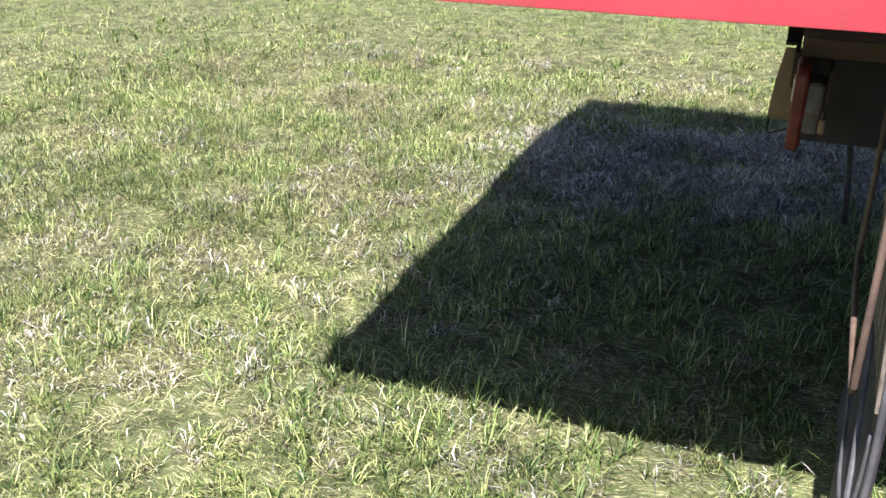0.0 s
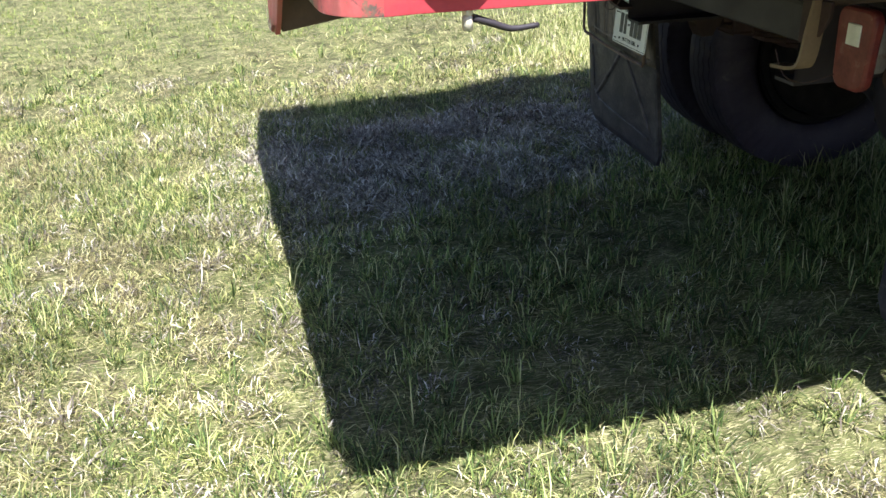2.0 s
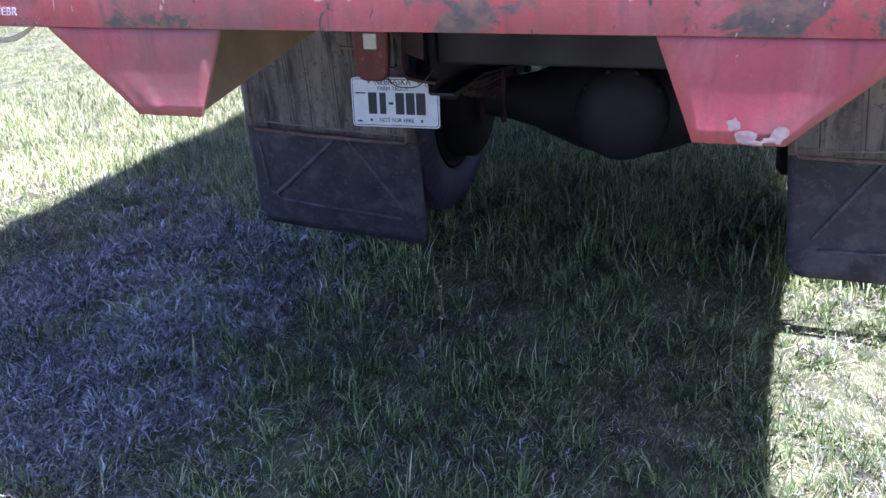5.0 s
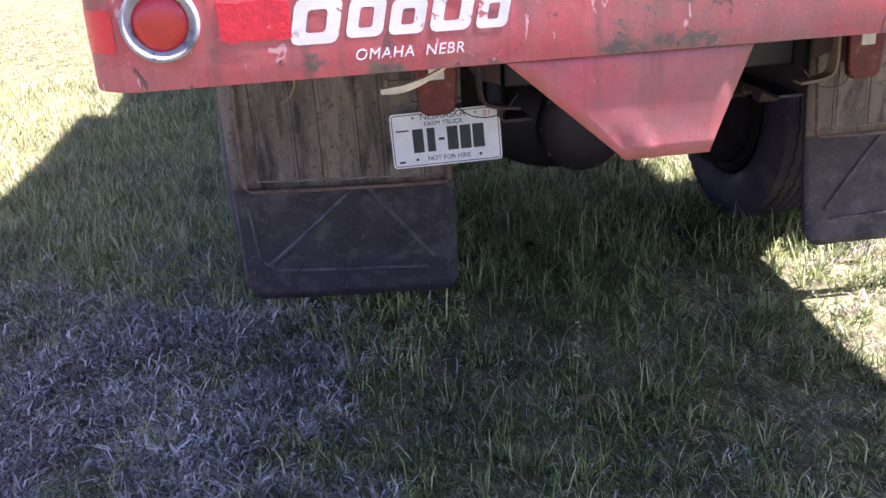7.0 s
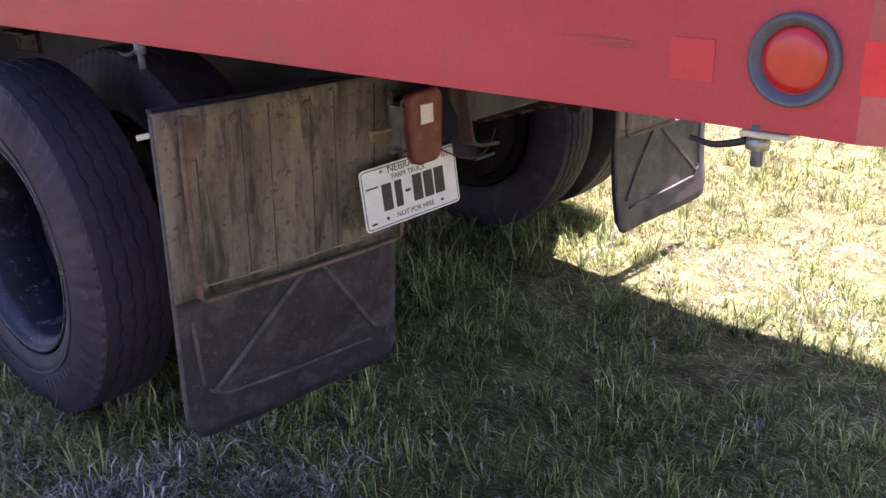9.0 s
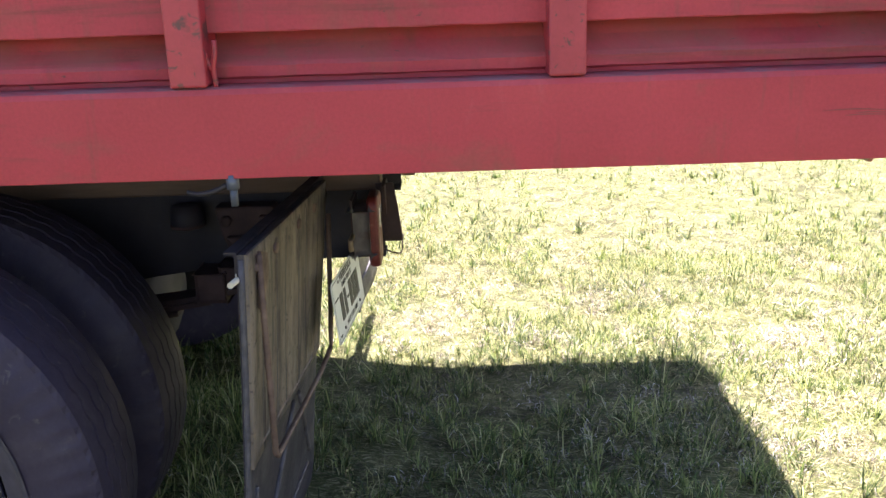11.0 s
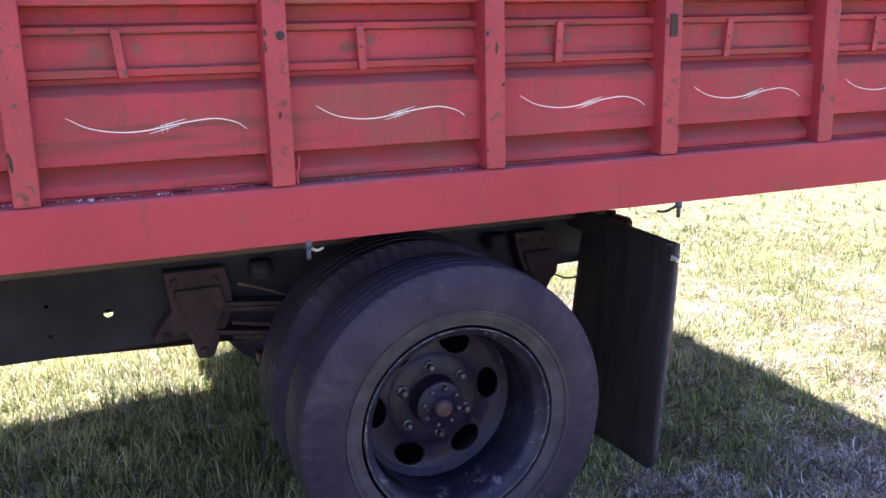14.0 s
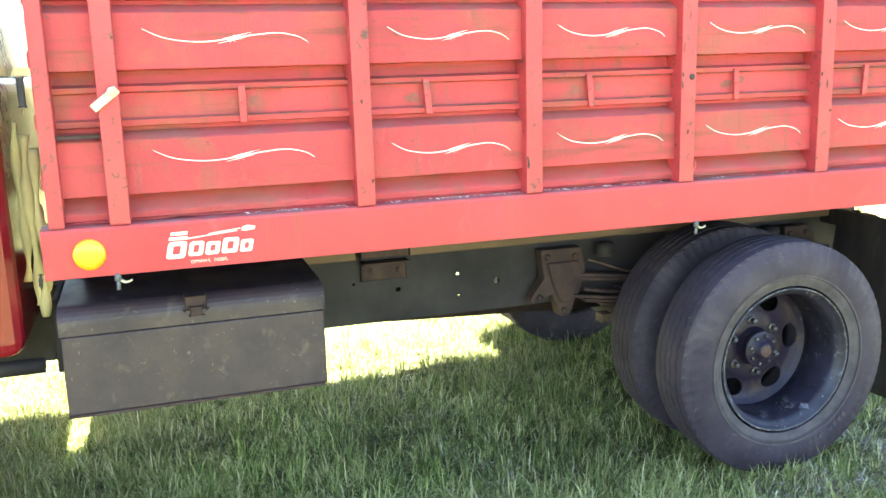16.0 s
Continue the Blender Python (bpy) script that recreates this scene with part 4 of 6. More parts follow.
        for lev in range(3):
            zc = LOW_Z + 0.077 + lev * PITCH + ((0.016, 0.004, 0)[lev] if y0 > 3.6 else 0)
            bm = bmesh.new()
            ctl = [(-1, 0.036), (-0.77, 0.010), (-0.46, -0.003), (-0.19, -0.003), (0.10, 0.006), (0.36, 0.014), (0.64, 0.018), (0.88, 0.006), (1.0, -0.012)]
            path = curve([(c - u * half, 0, zc + v) for u, v in ctl], 5)
            stroke(bm, [(q.x, q.z) for q in path], 0.0015, x(0.0335), s)
            stroke(bm, [(c + half * 0.12, zc - 0.010), (c - half * 0.06, zc - 0.001), (c - half * 0.22, zc + 0.006)], 0.0012, x(0.0332), s)
            stroke(bm, [(c + half * 0.05, zc + 0.004), (c - half * 0.14, zc + 0.013), (c - half * 0.30, zc + 0.021)], 0.0012, x(0.0332), s)
            stroke(bm, [(c - half * 0.075, zc + 0.015), (c - half * 0.085, zc - 0.008)], 0.0011, x(0.0330), s)
            stroke(bm, [(c - half * 0.02, zc + 0.012), (c - half * 0.03, zc - 0.011)], 0.0011, x(0.0330), s)
            part("pinstripe", bm, STRIPE_AND_GLINT, truck, "thin white painted scroll")


def stroke(bm, pts, w, x, s):
    """A brush stroke on a side sheet: a thin flat ribbon through (y, z) points, pointed at both ends."""
    n = len(pts)
    up, lo = [], []
    for i, (y, z) in enumerate(pts):
        a, b = pts[max(i - 1, 0)], pts[min(i + 1, n - 1)]
        dy, dz = b[0] - a[0], b[1] - a[1]
        q = math.hypot(dy, dz) or 1
        t = i / (n - 1)
        h = w * (0.35 + 0.65 * math.sin(math.pi * min(1, max(0, t))) ** 0.6)
        up.append(bm.verts.new((x + s * 0.001, y - dz / q * h, z + dy / q * h)))
        lo.append(bm.verts.new((x + s * 0.001, y + dz / q * h, z - dy / q * h)))
    for i in range(n - 1):
        bm.faces.new((lo[i], lo[i + 1], up[i + 1], up[i]))


def blot(y, z, wide, high, x, s, rng):
    """A ragged thin patch on a side sheet."""
    bm = bmesh.new()
    n = 13
    ring = []
    for k in range(n):
        a = 2 * math.pi * k / n
        q = rng.uniform(0.55, 1.0)
        ring.append(bm.verts.new((x + s * 0.0008, y + math.cos(a) * wide * q, z + math.sin(a) * high * q)))
    hub = bm.verts.new((x + s * 0.0010, y, z))
    for k in range(n):
        bm.faces.new((hub, ring[k], ring[(k + 1) % n]))
    return bm


def build_wear(truck, s):
    """Broken rust lines along the middle strips, chipped post edges and grime beside the clips."""
    rng = random.Random(41 + s)
    x = lambda inset: s * (HALF - inset)
    for y0, y1 in zip(POSTS, POSTS[1:]):
        clip = (y0 + y1) / 2 + clip_shift(y0)
        for lev in range(2):
            b = LOW_Z + lev * PITCH
            for z, inset in ((b + 0.2225, 0.0515), (b + 0.3015, 0.0515)):
                a = y0 + 0.035
                while a < y1 - 0.10:
                    c = min(a + rng.uniform(0.05, 0.22), y1 - 0.035)
                    if rng.random() < 0.8:
                        bm = bmesh.new()
                        stroke(bm, [(a + (c - a) * k / 8, z + rng.uniform(-0.0012, 0.0012)) for k in range(9)], rng.uniform(0.0009, 0.0022), x(inset), s)
                        part("rust_line", bm, EDGE_GRIME, truck)
                    a = c + rng.uniform(0.005, 0.06)
            for dy in (rng.uniform(0.028, 0.05), -rng.uniform(0.028, 0.045)):
                if rng.random() < 0.75:
                    part("grime_patch", blot(clip + dy, b + 0.272 - rng.uniform(0, 0.02), rng.uniform(0.016, 0.034), rng.uniform(0.012, 0.022), x(0.0675), s, rng), CLIP_GRIME, truck)
    for i, y in enumerate(POSTS):
        for k in range(6 if i in (3, 4) else 3):
            z = rng.uniform(1.32, 2.2)
            edge = rng.choice((-1, 1, 1, 0)) * 0.024
            part("paint_chip", blot(y + edge + rng.uniform(-0.003, 0.003), z, rng.uniform(0.003, 0.007), rng.uniform(0.004, 0.022), x(-0.0042), s, rng), EDGE_GRIME, truck)


def build_ends(truck):
    """Tailgate above the rear sill and the front wall of the box."""
    for name, y0, y1, lab in (("tailgate", 0.055, 0.10, "red ribbed tailgate"), ("front_wall", 4.70, 4.74, "red front wall of the box")):
        bm = bmesh.new()
        add_box(bm, -HALF + 0.112, HALF - 0.112, y0, y1, RAIL_TOP + 0.002, 2.46, 0.004)
        for k in range(6):
            z = 1.40 + k * 0.18
            add_box(bm, -HALF + 0.115, HALF - 0.115, y0 - 0.012 if y0 < 1 else y1, y0 if y0 < 1 else y1 + 0.012, z, z + 0.05, 0.004)
        part(name, bm, RED_REAR if y0 < 1 else RED_SIDE, truck, lab)


def build_sun_block(truck):
    """Unseen folded lip atop the front wall, added to shade the cab gap."""
    bm = bmesh.new()
    add_box(bm, -HALF + 0.02, HALF - 0.02, 4.742, 4.93, 2.440, 2.462, 0.004)
    add_box(bm, -HALF + 0.02, HALF - 0.02, 4.918, 4.93, 2.40, 2.438, 0.003)
    part("sun_block_lip", bm, RED_SIDE, truck, "unseen red lip added on the front wall to block sun")


def tyre(c, s, mat):
    prof = [(-0.078, 0.300), (-0.094, 0.297), (-0.108, 0.305), (-0.122, 0.345), (-0.127, 0.392), (-0.121, 0.436), (-0.113, 0.464), (-0.109, 0.468), (-0.106, 0.492),
            (-0.097, 0.501), (-0.062, 0.5045), (-0.061, 0.4990), (-0.056, 0.4990), (-0.055, 0.5055), (-0.022, 0.5065), (-0.021, 0.5005), (-0.016, 0.5005), (-0.015, 0.5068)]
    prof = prof + [(-a, r) for a, r in prof[::-1]]
    n = len(prof)
    wave = [i for i, (a, r) in enumerate(prof) if 0.012 < abs(a) < 0.068]
    notch = [i for i, (a, r) in enumerate(prof) if 0.1055 < abs(a) < 0.122 and r > 0.43]
    prof = [(a * 0.93, 0.297 + (r - 0.297) * (0.845 if r > 0.297 else 1)) for a, r in prof]
    bm = bmesh.new()
    add_lathe(bm, prof, c, 198, "x", s, wave, notch)
    for f in bm.faces:
        if abs(f.calc_center_median().x - c[0]) < 0.1 and math.hypot(f.calc_center_median().y - c[1], f.calc_center_median().z - c[2]) > 0.463:
            f.smooth = False
    return bm


def build_wheel(truck, name, xc, y, z, s, outer, label):
    """A disc wheel with its tyre. outer: the dished face shows outward; otherwise it is the inner wheel of a pair."""
    c = (xc, y, z)
    edge = 0.100
    bm = bmesh.new()
    add_lathe(bm, [(edge - 0.006, 0.292), (edge, 0.2905), (edge + 0.001, 0.287), (edge - 0.003, 0.283), (edge - 0.010, 0.280), (edge - 0.020, 0.273), (edge - 0.028, 0.262),
                   (edge - 0.05, 0.258), (edge - 0.12, 0.256), (edge - 0.205, 0.252), (-edge - 0.012, 0.258), (-edge + 0.008, 0.272), (-edge, 0.291), (-edge, 0.287), (-edge + 0.02, 0.262),
                   (edge - 0.17, 0.247), (edge - 0.09, 0.250)], c, 72, "x", s)
    # inner wheels take a blackened colour that stands for the underbody shade
    wheel = part(name, bm, RIM_BARREL if outer else SHADE_BLACK, truck, label)
    part("tyre", tyre(c, s, RUBBER), RUBBER, wheel, "worn dusty tyre with zigzag tread")
    # paler ring by the rim: scuffed rubber with some sky sheen painted in
    bm = bmesh.new()
    add_lathe(bm, [(0.1172, 0.3395), (0.1190, 0.3435), (0.1182, 0.3475)], c, 72, "x", s)
    add_lathe(bm, [(0.1003, 0.300), (0.1010, 0.304), (0.1079, 0.322), (0.1133, 0.3370), (0.1126, 0.3376)], c, 72, "x", s)
    part("sidewall_band", bm, RUBBER_GREY, wheel, "grey ring on the sidewall, scuffs and painted sky sheen")
    if outer and s < 0 and name == "rear_wheel":
        for turn in [222 + 4.1 * k for k in (0, 1, 2, 3, 5, 6, 7)]:
            bm = bmesh.new()
            a0, a1 = radians(turn), radians(turn + 2.2)
            ring = [[bm.verts.new((xc + s * (dep - 0.0008 * (q > 0.378)), y + math.cos(a) * q, z + math.sin(a) * q)) for a, q in ((a0, 0.362), (a1, 0.362), (a1, 0.384), (a0, 0.384))] for dep in (0.1150, 0.1205)]
            bm.faces.new(ring[1])
            for j in range(4):
                bm.faces.new((ring[0][j], ring[0][(j + 1) % 4], ring[1][(j + 1) % 4], ring[1][j]))
            part("sidewall_bar", bm, RUBBER_GREY, wheel)
    dark = WHEEL if outer else SHADE_BLACK
    bm = bmesh.new()
    add_lathe(bm, [(edge + 0.0005, 0.2905), (edge + 0.0014, 0.2895), (edge + 0.0015, 0.2880), (edge + 0.0008, 0.2870)], c, 72, "x", s)
    part("rim_edge", bm, RIM_WORN if outer else SHADE_BLACK, wheel, "worn pale edge of the rim" if outer else "")
    # disc with hand holes
    dz = edge - 0.222 if outer else edge - 0.02
    rings = [(0.055, dz + 0.010), (0.085, dz + 0.012), (0.135, dz + 0.012), (0.150, dz + 0.002), (0.166, dz - 0.004), (0.205, dz - 0.005), (0.232, dz + 0.004), (0.253, dz + 0.02)]

    def depth(q):
        for (r0, a0), (r1, a1) in zip(rings, rings[1:]):
            if q <= r1:
                return a0 + (a1 - a0) * (q - r0) / (r1 - r0)
        return rings[-1][1]

    def at(th, q, inward=0.0):
        return (xc + s * (depth(q) - inward), y + math.cos(th) * q, z + math.sin(th) * q)

    bm = bmesh.new()
    add_lathe(bm, [(a, q) for q, a in rings[:4]], c, 96, "x", s)
    part("disc_centre", bm, dark, wheel)
    bm = bmesh.new()
    add_lathe(bm, [(a, q) for q, a in rings[-2:]], c, 96, "x", s)
    part("disc_edge", bm, dark, wheel)
    bm = bmesh.new()
    lo, hi, mid_r, hole = 0.150, 0.232, 0.190, 0.037 if outer else 0.004
    for k in range(6):
        th0 = radians(60 * k - 5)
        loops = [[], [], [], []]
        corner = [math.atan2((e - mid_r) * 1.38, radians(30) * mid_r) for e in (lo, hi)]
        turns = sorted([2 * math.pi * j / 36 for j in range(36)] + [q % (2 * math.pi) for w in corner for q in (w, math.pi - w)])
        n = len(turns)
        for f in turns:
            du, dv = math.cos(f) * 1.38, math.sin(f)
            # reach of the ray to the border of the sector, in arc length and radius
            reach = min((radians(30) * mid_r) / max(1e-6, abs(du)), ((hi - mid_r) if dv > 0 else (mid_r - lo)) / max(1e-6, abs(dv)))
            for i, w in enumerate((0.0, 0.12, 0.5, 1.0)):
                t = hole + (max(reach, hole) - hole) * w
                loops[i].append(bm.verts.new(at(th0 + du * t / mid_r, mid_r + dv * t)))
        lip = [bm.verts.new((v.co.x - s * 0.010, v.co.y, v.co.z)) for v in loops[0]]
        for one, two in zip([lip] + loops, loops):
            for j in range(n):
                q = bm.faces.new((one[j], one[(j + 1) % n], two[(j + 1) % n], two[j]))
                q.smooth = one is not lip
    bmesh.ops.remove_doubles(bm, verts=bm.verts[:], dist=0.0004)
    part("wheel_disc", bm, dark, wheel, "dished black disc with hand holes")
    if outer:
        base = dz + 0.010
        bm = bmesh.new()
        add_lathe(bm, [(base, 0.082), (base + 0.012, 0.080), (base + 0.025, 0.070), (base + 0.042, 0.066), (base + 0.046, 0.076), (base + 0.058, 0.077), (base + 0.061, 0.072),
                       (base + 0.062, 0.036), (base + 0.084, 0.032), (base + 0.088, 0.026), (base + 0.088, 0.0003)], c, 36, "x", s)
        hub = part("hub", bm, WHEEL, wheel, "black axle hub with a rusty cap")
        bm = bmesh.new()
        add_knob(bm, (xc + s * (base + 0.0875), y, z), 0.024, 0.003, "x", s, 20)
        part("hub_cap", bm, HUB_RUST, wheel, "rusty hub cap")
        for k in range(8):
            t = 2 * math.pi * (k + 0.3) / 8
            bm = bmesh.new()
            add_knob(bm, (xc + s * (base + 0.061), y + math.cos(t) * 0.058, z + math.sin(t) * 0.058), 0.0075, 0.012, "x", s, 6)
            part("hub_bolt", bm, NUT, wheel)
        for k in range(6):
            t = 2 * math.pi * (k + 0.383) / 6
            bm = bmesh.new()
            add_knob(bm, (xc + s * (dz + 0.010), y + math.cos(t) * 0.112, z + math.sin(t) * 0.112), 0.020, 0.010, "x", s, 6)
            add_knob(bm, (xc + s * (dz + 0.020), y + math.cos(t) * 0.112, z + math.sin(t) * 0.112), 0.0115, 0.022, "x", s, 6)
            part("wheel_nut", bm, NUT, wheel)
    return wheel


def build_flap(truck, s):
    """A rubber mud flap: muddy ribbed upper half in a bent rod frame, moulded black lower half."""
    x0, x1, z0, zt, y = 0.572, 1.190, 0.220, 1.010, 1.362
    zm = 0.585
    n = 26
    # each flap hangs a little differently: where its lower and upper corners are, inner ones first
    corners = (((-0.541, 1.414, 0.207), (-1.182, 1.420, 0.240), (-0.557, 1.324, 1.009), (-1.191, 1.378, 1.014)) if s < 0 else
               ((0.603, 1.430, 0.226), (1.232, 1.414, 0.236), (0.539, 1.377, 1.022), (1.182, 1.352, 1.035)))
    inner_low, outer_low, inner_top, outer_top = (Vector(c) for c in corners)

    def hung(p):
        u, v = (abs(p.x) - x0) / (x1 - x0), (p.z - z0) / (zt - z0)
        curl = 0.12 * max(0.0, 0.62 - v) ** 2 if s > 0 else 0.0
        return inner_low.lerp(outer_low, u).lerp(inner_top.lerp(outer_top, u), v) + Vector((0, p.y - y - curl, 0))

    def piece(name, bm, mat, parent, label=""):
        for vert in bm.verts:
            vert.co = hung(vert.co)
        return part(name, bm, mat, parent, label)

    def warp(u, v):
        return 0.006 * math.sin(u * 3.1 + s) * (1 - v) + 0.005 * math.sin(u * 7 + v * 4) * (1 - v)

    def sheet(z_lo, z_hi, front, back, rows, round_low):
        bm = bmesh.new()
        grids = []
        for off in (front, back):
            g = []
            for j in range(rows + 1):
                row = []
                for i in range(n + 1):
                    u = i / n
                    xx, zz = x0 + (x1 - x0) * u, z_lo + (z_hi - z_lo) * j / rows
                    if round_low:
                        r = 0.05
                        side = min(xx - x0, x1 - xx)
                        if side < r:
                            lowest = z_lo + r - math.sqrt(max(0, r * r - (r - side) ** 2))
                            zz = max(zz, lowest)
                    v = (zz - z0) / (zt - z0)
                    row.append(bm.verts.new((s * xx, y + warp(u, v) + off, zz)))
                g.append(row)
            grids.append(g)
        for g in grids:
            for a, b in zip(g, g[1:]):
                for i in range(n):
                    f = bm.faces.new((a[i], a[i + 1], b[i + 1], b[i]))
                    f.smooth = True
        f0, f1 = grids
        loop = lambda g: g[0] + [r[-1] for r in g[1:]] + g[-1][-2::-1] + [r[0] for r in g[-2:0:-1]]
        a, b = loop(f0), loop(f1)
        for k in range(len(a)):
            j = (k + 1) % len(a)
            bm.faces.new((a[k], a[j], b[j], b[k]))
        return bm

    flap = piece("mud_flap", sheet(z0, zt, -0.005, 0.006, 30, True), FLAP_LOW, truck, "black rubber mud flap with a muddy ribbed upper half")
    piece("upper_sheet", sheet(zm + 0.001, zt - 0.001, -0.011, -0.0055, 16, False), FLAP_TOP, flap, "muddy grey-brown ribbed rubber")
    piece("front_sheet", sheet(z0 + 0.003, zt - 0.002, 0.0065, 0.0085, 16, True), FLAP_FRONT, flap, "dusty dark brown front of the flap")
    fy = lambda xx, zz: y + warp((xx - x0) / (x1 - x0), (zz - z0) / (zt - z0))
    # vertical ribs and grooves of the upper half
    for k, xx in enumerate((0.665, 0.755, 0.842, 0.925, 1.015, 1.100)):
        bm = bmesh.new()
        lo, hi = zm + 0.012, zt - 0.02
        add_tube(bm, [(s * xx, fy(xx, lo + (hi - lo) * t / 6) - 0.010, lo + (hi - lo) * t / 6) for t in range(7)], 0.0026 if k % 2 else 0.0034, 6)
        piece("rib", bm, FLAP_TOP, flap)
        bm = bmesh.new()
        gx = xx + (0.011 if k % 2 else -0.012)
        add_tube(bm, [(s * gx, fy(gx, lo + (hi - lo) * t / 6) - 0.0095, lo + (hi - lo) * t / 6) for t in range(7)], 0.0024, 6)
        piece("groove", bm, FLAP_LOW, flap)
    bm = bmesh.new()
    add_tube(bm, [(s * (0.60 + 0.52 * t / 10), fy(0.60 + 0.52 * t / 10, 0.606) - 0.0105, 0.606 + 0.002 * math.sin(t * 2.1)) for t in range(11)], 0.0032, 6)
    piece("mud_line", bm, MUD_LINE, flap, "dried mud caught along the frame")
    # moulded triangle and lower line
    def moulded(a, b, r):
        bm = bmesh.new()
        add_tube(bm, [(s * (a[0] + (b[0] - a[0]) * t / 8), fy(a[0] + (b[0] - a[0]) * t / 8, a[1] + (b[1] - a[1]) * t / 8) - 0.006, a[1] + (b[1] - a[1]) * t / 8) for t in range(9)], r, 6)
        piece("moulded_ridge", bm, FLAP_SCUFF, flap)
    moulded((0.860, 0.572), (1.118, 0.335), 0.0075)
    moulded((0.815, 0.572), (0.640, 0.335), 0.0065)
    moulded((0.655, 0.305), (1.095, 0.318), 0.005)
    moulded((1.095, 0.318), (1.135, 0.345), 0.005)
    moulded((1.145, 0.360), (1.155, 0.530), 0.005)
    # pale worn rubber along the outer edge
    bm = bmesh.new()
    add_tube(bm, [(s * (x1 - 0.001), fy(x1, z0 + 0.04 + (zt - z0 - 0.05) * k / 10), z0 + 0.04 + (zt - z0 - 0.05) * k / 10) for k in range(11)], 0.0058, 6)
    piece("worn_edge", bm, FLAP_SCUFF, flap, "pale worn outer edge")
    # bent rod frame
    rod = [(0.585, 0.93), (0.588, 0.75), (0.590, 0.603), (0.600, 0.592), (0.75, 0.588), (0.95, 0.586), (1.140, 0.588), (1.152, 0.600), (1.150, 0.75), (1.146, 0.90), (1.140, 0.995)]
    bm = bmesh.new()
    add_tube(bm, [(s * px, fy(px, pz) - 0.016 - 0.028 * (1.0 - pz) / 0.41, pz) for px, pz in rod], 0.0060, 8)
    piece("frame_rod", bm, ROD_RUST, flap, "rusty bent rod round the upper half")
    bm = bmesh.new()
    add_prism(bm, [(s * 1.135, 1.000), (s * 1.095, 0.985), (s * 1.093, 0.945), (s * 1.118, 0.900), (s * 1.142, 0.890)], "y", fy(1.1, 0.95) - 0.020, fy(1.1, 0.95) - 0.012, 0.001)
    piece("corner_lug", bm, ROD_RUST, flap, "rusty corner lug")
    bm = bmesh.new()
    add_tube(bm, [(s * 1.17, y + 0.005, 0.965), (s * 1.215, y + 0.012, 0.962)], 0.006, 8)
    add_tube(bm, [(s * 1.180, y + 0.006, 0.972), (s * 1.180, y + 0.006, 0.955)], 0.008, 8)
    piece("bolt", bm, PALE_METAL, flap)
    # carrying bar in front of the flap
    bm = bmesh.new()
    add_prism(bm, [(s * 0.46, 0.936), (s * 1.150, 0.936), (s * 1.178, 0.960), (s * 1.182, 1.012), (s * 0.46, 1.012)], "y", 1.3715, 1.3775, 0.001)
    add_prism(bm, [(s * 0.46, 1.006), (s * 1.180, 1.006), (s * 1.180, 1.012), (s * 0.46, 1.012)], "y", 1.3775, 1.396, 0.001)
    piece("flap_bar", bm, FLAP_FRONT, flap, "dusty black angle bar that carries the flap")
    for bx in (0.70, 0.84, 1.02, 1.14):
        bm = bmesh.new()
        add_knob(bm, (s * bx, y - 0.011, 0.972), 0.011, 0.006, "y", -1, 12)
        piece("rivet", bm, ROD_RUST, flap)
    return flap


def build_tail_lamp(truck, s):
    x0, x1, z0, z1, y = 0.545, 0.672, 0.812, 0.985, 1.185
    c = s * (x0 + x1) / 2
    bm = bmesh.new()
    add_box(bm, s * (x0 + 0.012), s * (x1 - 0.012), y + 0.020, y + 0.058, z0 + 0.040, z1 - 0.030, 0.014, 3)
    lamp = part("tail_lamp", bm, LAMP_HOUSING, truck, "boxy grey tail lamp with a dusty red lens")
    bm = bmesh.new()
    pb = bmesh.new()
    outline = []
    for w, z, turn, rad in ((0.058, z1, 0, 0.026), (-0.058, z1, 90, 0.026), (-0.051, z0, 180, 0.030), (0.051, z0, 270, 0.030)):
        for k in range(6):
            a = radians(turn + 18 * k)
            outline.append((c + w - math.copysign(rad, w) + rad * math.cos(a), z + (rad if z == z0 else -rad) + rad * math.sin(a)))
    add_prism(pb, outline, "y", y, y + 0.026, 0.007)
    join(bm, pb)
    part("lens", bm, LENS_BOX, lamp, "dusty brick-red lens")
    bm = bmesh.new()
    add_box(bm, c - 0.021, c + 0.021, y - 0.0025, y + 0.004, z1 - 0.078, z1 - 0.032, 0.002)
    part("window", bm, LENS_CLEAR, lamp, "small clear window in the lens")
    bm = bmesh.new()
    add_prism(bm, [(s * 0.56, 0.98), (s * 0.66, 0.98), (s * 0.65, 0.88), (s * 0.57, 0.88)], "y", y + 0.058, y + 0.064)
    part("bracket", bm, RUST, lamp, "rusty lamp bracket")
    bm = bmesh.new()
    add_tube(bm, curve([(s * 0.645, y + 0.061, 0.896), (s * 0.70, y + 0.060, 0.899), (s * 0.734, y + 0.058, 0.900)], 4), 0.0055, 8)
    add_tube(bm, [(s * 0.735, y + 0.058, 0.908), (s * 0.731, y + 0.058, 0.880)], 0.006, 8)
    part("side_bolt", bm, TAN_SILL, lamp, "pale worn bolt")
    return lamp


